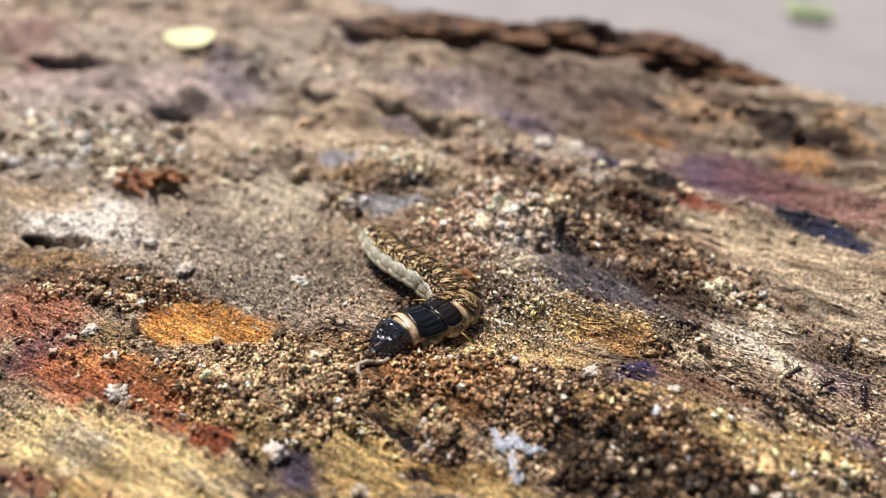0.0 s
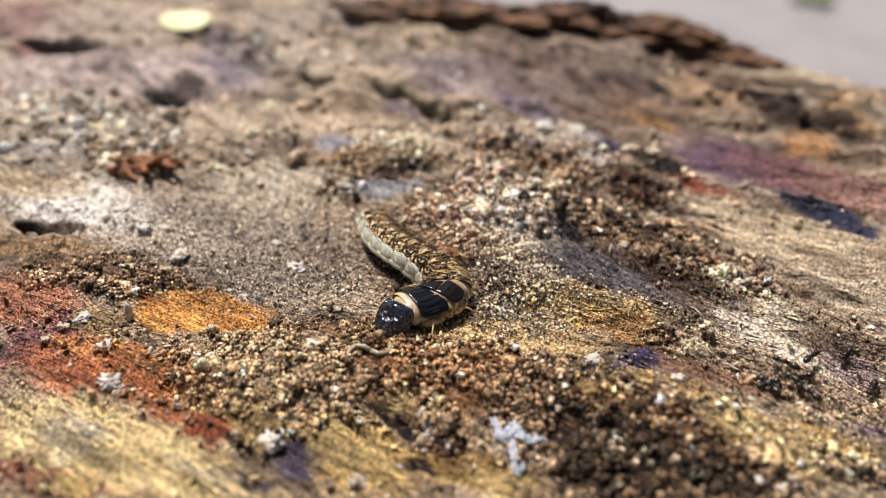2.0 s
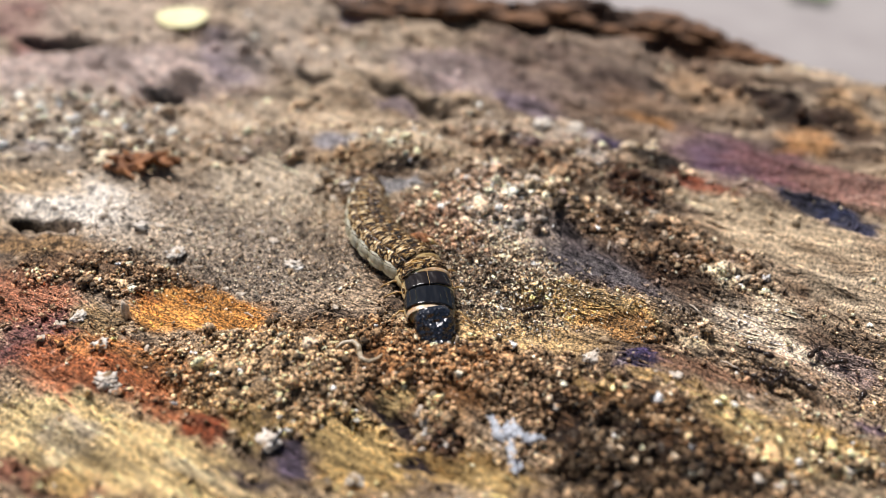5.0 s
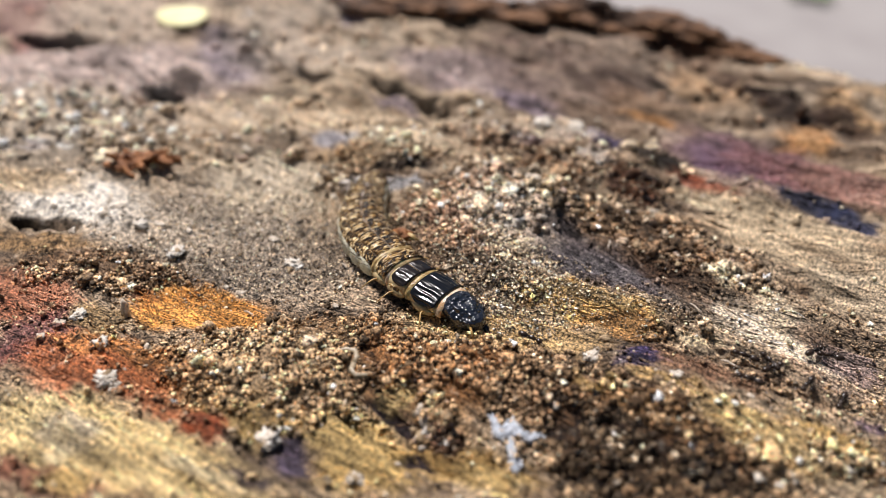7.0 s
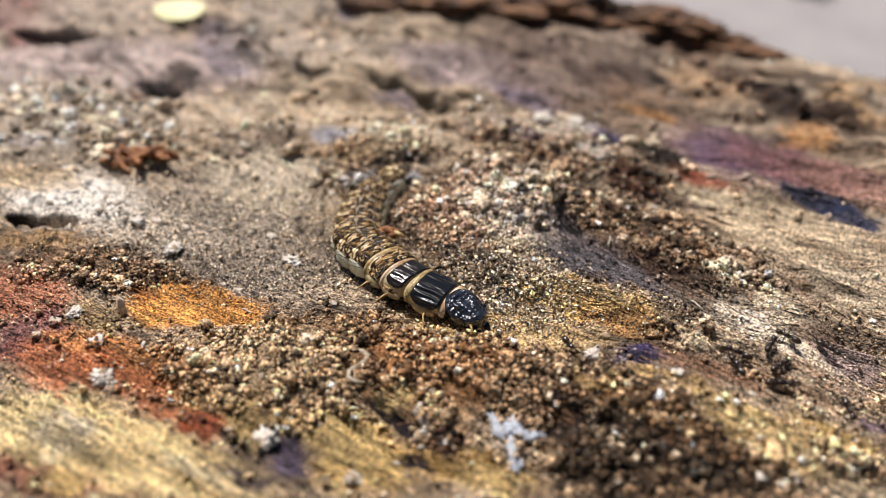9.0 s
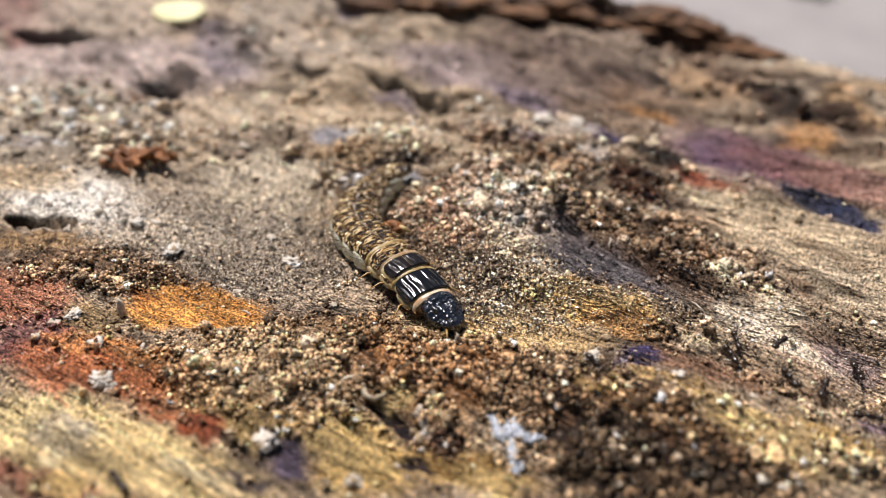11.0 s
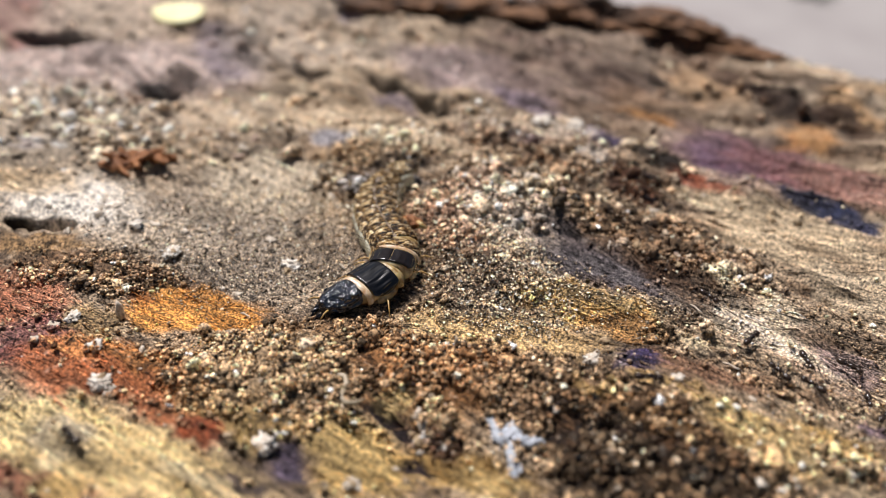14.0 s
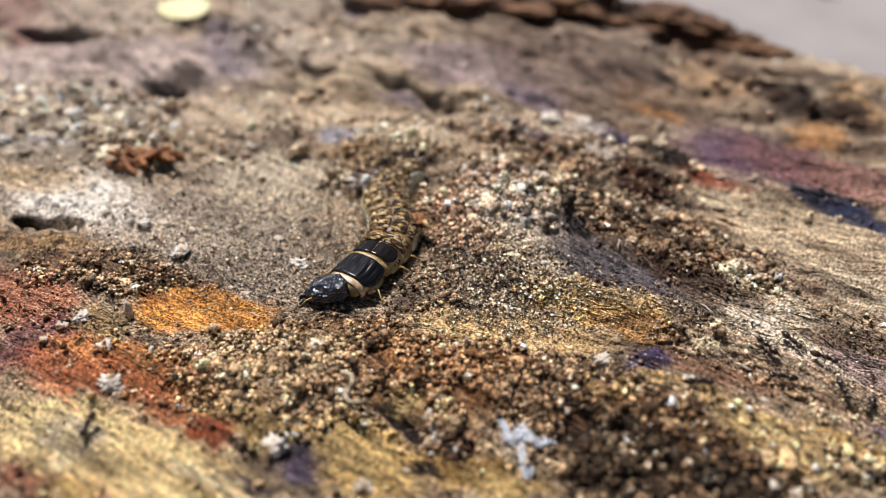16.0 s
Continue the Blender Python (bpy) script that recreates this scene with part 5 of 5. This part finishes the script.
def curve_through(points, samples=24):
    p = [np.array(q) for q in points]
    p = [2 * p[0] - p[1]] + p + [2 * p[-1] - p[-2]]
    out = []
    for a, b, c, d in zip(p, p[1:], p[2:], p[3:]):
        for k in range(samples):
            t = k / samples
            out.append(0.5 * (2 * b + (c - a) * t + (2 * a - 5 * b + 4 * c - d) * t * t + (3 * b - a - 3 * c + d) * t ** 3))
    out.append(p[-2])
    return np.array(out)


FULL = sum(g for _, _, g in SEGMENTS)


def body_poses(points, roll=0.0, reared=0.0, twist=0.0):
    """reared: how far the shield is tilted up and the head bowed; twist: lean of the tail. The pose of each body ring along a spine, all in the log's space."""
    c = curve_through(points)
    d = np.linalg.norm(np.diff(c, axis=0), axis=1)
    s = np.concatenate([[0], np.cumsum(d)])
    total = s[-1]
    gaps = [g for _, _, g in SEGMENTS]
    gaps[0] += 1.9 * reared
    gaps[1] -= 1.5 * reared
    fixed = gaps[0] + gaps[1]
    k = min(1.0, (max(total - 0.7, 26.0) - fixed) / (FULL - fixed))
    end = (c[-1] - c[-8]) / np.linalg.norm(c[-1] - c[-8])

    def at(q):
        if q < 0:
            return c[0] + (c[0] - c[6]) / np.linalg.norm(c[0] - c[6]) * -q
        if q > total:
            return c[-1] + end * (q - total)
        return np.array([np.interp(q, s, c[:, 0]), np.interp(q, s, c[:, 1])])

    out, run = [], 0.7 - 1.7 * reared
    for i, (ob, length, gap) in enumerate(SEGMENTS):
        half = gaps[i] * (k if i > 1 else 1.0) / 2
        a, b = at(run), at(run + 2 * half)
        mid = (a + b) / 2
        turn = math.degrees(math.atan2(a[1] - b[1], a[0] - b[0])) - 90
        tilt = -12 - 34 * reared if i == 0 else (-5 + 12 * reared if i == 1 else 0)
        drop = 1.15 - 0.15 * reared if i == 0 else (1.35 + 0.25 * reared if i == 1 else 1.6)
        ground = float(np.mean([height(*a), height(*b), height(*mid)]))
        lean = roll * min(1.0, max(0.0, (i - 2) / 4)) + twist * max(0.0, (i - 4) / 8)
        out.append(pose(mid[0] * MM, mid[1] * MM, (ground + drop) * MM, 0, 0, turn) @ pose(0, 0, 0, tilt, lean, 0))
        run += 2 * half
    return out


# ---------- ants and a small worm ----------
def build_ant(label, size=0.92):
    ant = tagged(new("ant"), label, "ant", "ants on the log")

    def small(b):
        for v in b.verts:
            v.co *= size
        return b

    for nm, y, sx, sy, sz, z in (("head", 1.15, 0.34, 0.38, 0.28, 0.45), ("thorax", 0.35, 0.24, 0.5, 0.26, 0.5), ("abdomen", -0.7, 0.36, 0.58, 0.34, 0.45)):
        b = bmesh.new()
        bmesh.ops.create_uvsphere(b, u_segments=12, v_segments=8, radius=1.0)
        for v in b.verts:
            v.co = Vector((v.co.x * sx * (1 + 0.15 * v.co.y), v.co.y * sy + y, v.co.z * sz + z)) * MM * size
        part(nm, b, ant_mat, ant)
    part("waist", small(tube([(0, -0.05, 0.48), (0, -0.25, 0.6), (0, -0.35, 0.5)], [0.1, 0.13, 0.1], 6)), ant_mat, ant)
    for side in (-1, 1):
        for y, sweep in ((0.6, 0.7), (0.35, 0.0), (0.1, -0.8)):
            part("leg", small(tube([(side * 0.15, y, 0.4), (side * 0.6, y + sweep * 0.5, 0.75), (side * 1.05, y + sweep, 0.0)], [0.06, 0.05, 0.025], 5)), ant_mat, ant)
        part("antenna", small(tube([(side * 0.15, 1.45, 0.5), (side * 0.45, 1.75, 0.7), (side * 0.5, 2.3, 0.4)], [0.05, 0.045, 0.035], 5)), ant_mat, ant)
    return ant


def trail(*rows):
    """Walking poses for (t, x, y) rows: each faces the way it goes and stands on the wood."""
    out = []
    for i, (t, x, y) in enumerate(rows):
        a, b = rows[max(i - 1, 0)], rows[min(i + 1, len(rows) - 1)]
        if abs(b[1] - a[1]) + abs(b[2] - a[2]) > 0.05:
            turn = math.degrees(math.atan2(b[2] - a[2], b[1] - a[1])) - 90
        out.append((t, pose(x * MM, y * MM, (height(x, y) + 0.4) * MM, 0, 0, turn)))
    return out


ANTS = [
    trail((0, 24.5, -11.4), (1, 23.4, -10.9), (4, 11.8, -9.9), (6.5, 7.6, -14.5), (7, 8.3, -15.3), (7.5, 9.4, -15.6), (8, 11.0, -15.5), (8.5, 11.7, -16.2), (9, 11.9, -16.7), (11.5, 14.0, -21.3), (13, 16.1, -22.3), (16, 21.0, -22.2)),
    trail((0, 32.7, -20.5), (4, 30.2, -17.3), (8, 27.7, -17.6), (11.5, 27.2, -15.6), (12, 30.1, -11.2), (12.5, 31.9, -12.0), (13, 33.4, -13.5), (13.5, 34.4, -13.8), (14, 34.8, -15.2), (16, 34.9, -20.0)),
    trail((0, 37.5, -15.8), (3, 31.6, -19.6), (7, 30.2, -18.1), (9, 30.4, -16.5), (11.5, 33.2, -14.0), (12, 34.5, -13.7), (12.5, 35.9, -13.5), (13, 36.9, -13.7), (13.5, 38.1, -14.1), (16, 43.3, -19.5)),
    trail((0, 29.2, -23.3), (4, 28.5, -20.4), (7, 27.3, -21.3), (9, 26.6, -19.4), (11.5, 26.5, -17.3), (12, 26.1, -16.7), (12.5, 26.2, -15.3), (13, 26.8, -15.6), (13.5, 28.2, -15.4), (14, 28.9, -15.3), (14.5, 31.7, -11.9), (15, 32.7, -12.5), (15.5, 34.2, -13.5), (16, 35.7, -14.4)),
    trail((0, 41.3, -11.2), (5, 38.8, -14.4), (9, 34.0, -13.0), (11.5, 25.7, -2.2), (14, 27.7, -6.3), (14.5, 29.8, -7.6), (15, 30.6, -8.1), (15.5, 32.1, -10.1), (16, 33.2, -12.5)),
    trail((0, 34.1, -22.4), (4, 32.1, -20.5), (6.5, 33.0, -20.6), (9, 29.5, -21.4), (12, 35.2, -20.6), (16, 29.7, -19.6)),
    trail((0, 33.7, -16.0), (4, 36.6, -13.7), (8, 36.5, -13.6), (9, 37.7, -13.4), (12, 40.0, -17.3), (16, 37.3, -21.0)),
    trail((0, 28.0, -20.5), (4, 29.4, -21.1), (8, 30.3, -18.4), (12, 31.3, -20.3), (16, 29.2, -16.2)),
    trail((0, -13.7, -42.6), (8, -15.6, -40.8), (11.5, -24.7, -32.3), (12, -25.9, -31.1), (12.5, -27.1, -30.4), (13, -27.9, -29.5), (13.5, -28.1, -29.4), (14, -28.8, -29.0), (14.5, -29.2, -28.5), (15, -29.3, -28.3), (15.5, -28.9, -28.4), (16, -28.9, -27.8)),
    trail((0, 41.2, -16.1), (4, 40.2, -18.2), (8, 35.5, -21.8), (12, 37.6, -23.3), (16, 40.3, -20.4)),
]

WORM = tagged(new("small_worm"), "tiny pale curled worm among the crumbs", "worm")
part("front", tube([(-2.3, -0.5, 0.2), (-2.0, 0.4, 0.25), (-1.2, 0.9, 0.3), (-0.4, 0.5, 0.3), (0.0, -0.2, 0.25)], [0.12, 0.24, 0.27, 0.27, 0.27], 8), worm_mat, WORM)
part("rear", tube([(0.0, -0.2, 0.25), (0.5, -0.9, 0.25), (1.3, -1.0, 0.25), (1.9, -0.3, 0.25), (2.0, 0.5, 0.2)], [0.27, 0.27, 0.25, 0.2, 0.08], 8), worm_mat, WORM)


def motions():
    REARED = {4: 0.9, 6.5: 0.5, 7: 0.1, 11.5: 0.2, 12: 0.2, 12.5: 0.1}
    times = sorted(SPINES)
    all_poses = {t: body_poses(SPINES[t], -26 if t < 1.8 else -26 + 7 * (t - 1.8) if t < 4 else -10 if t < 7 else 0, 1.0 if t <= 3.5 else REARED.get(t, 0.0),
                              15 * min(1, max(0, (t - 6) / 3))) for t in times}
    roots = {}
    for t in times:
        m = all_poses[t][3]
        roots[t] = m @ Matrix.Translation((0, 0, -1.75 * MM))
    walk(larva, [(t, roots[t]) for t in times])
    for i, (ob, _, _) in enumerate(SEGMENTS):
        walk(ob, [(t, roots[t].inverted() @ all_poses[t][i]) for t in times])
    for rows in ANTS:
        walk(build_ant("tiny dark brown ant walking over the wood"), rows)
    walk(WORM, [(t, pose(x * MM, y * MM, (height(x, y) + 0.1) * MM, 0, 0, r)) for t, x, y, r in (
        (0, -6.6, -17.9, 60), (1.5, -6.6, -17.9, 50), (2.5, -6.9, -17.9, 0), (3.5, -7.2, -17.8, -5), (4, -7.2, -17.8, -10),
        (6.5, -7.6, -19.9, -35), (9, -7.1, -20.6, -80), (11.5, -6.4, -22.6, -10), (14, -8.0, -22.6, -45), (16, -8.4, -22.7, -50))])


motions()
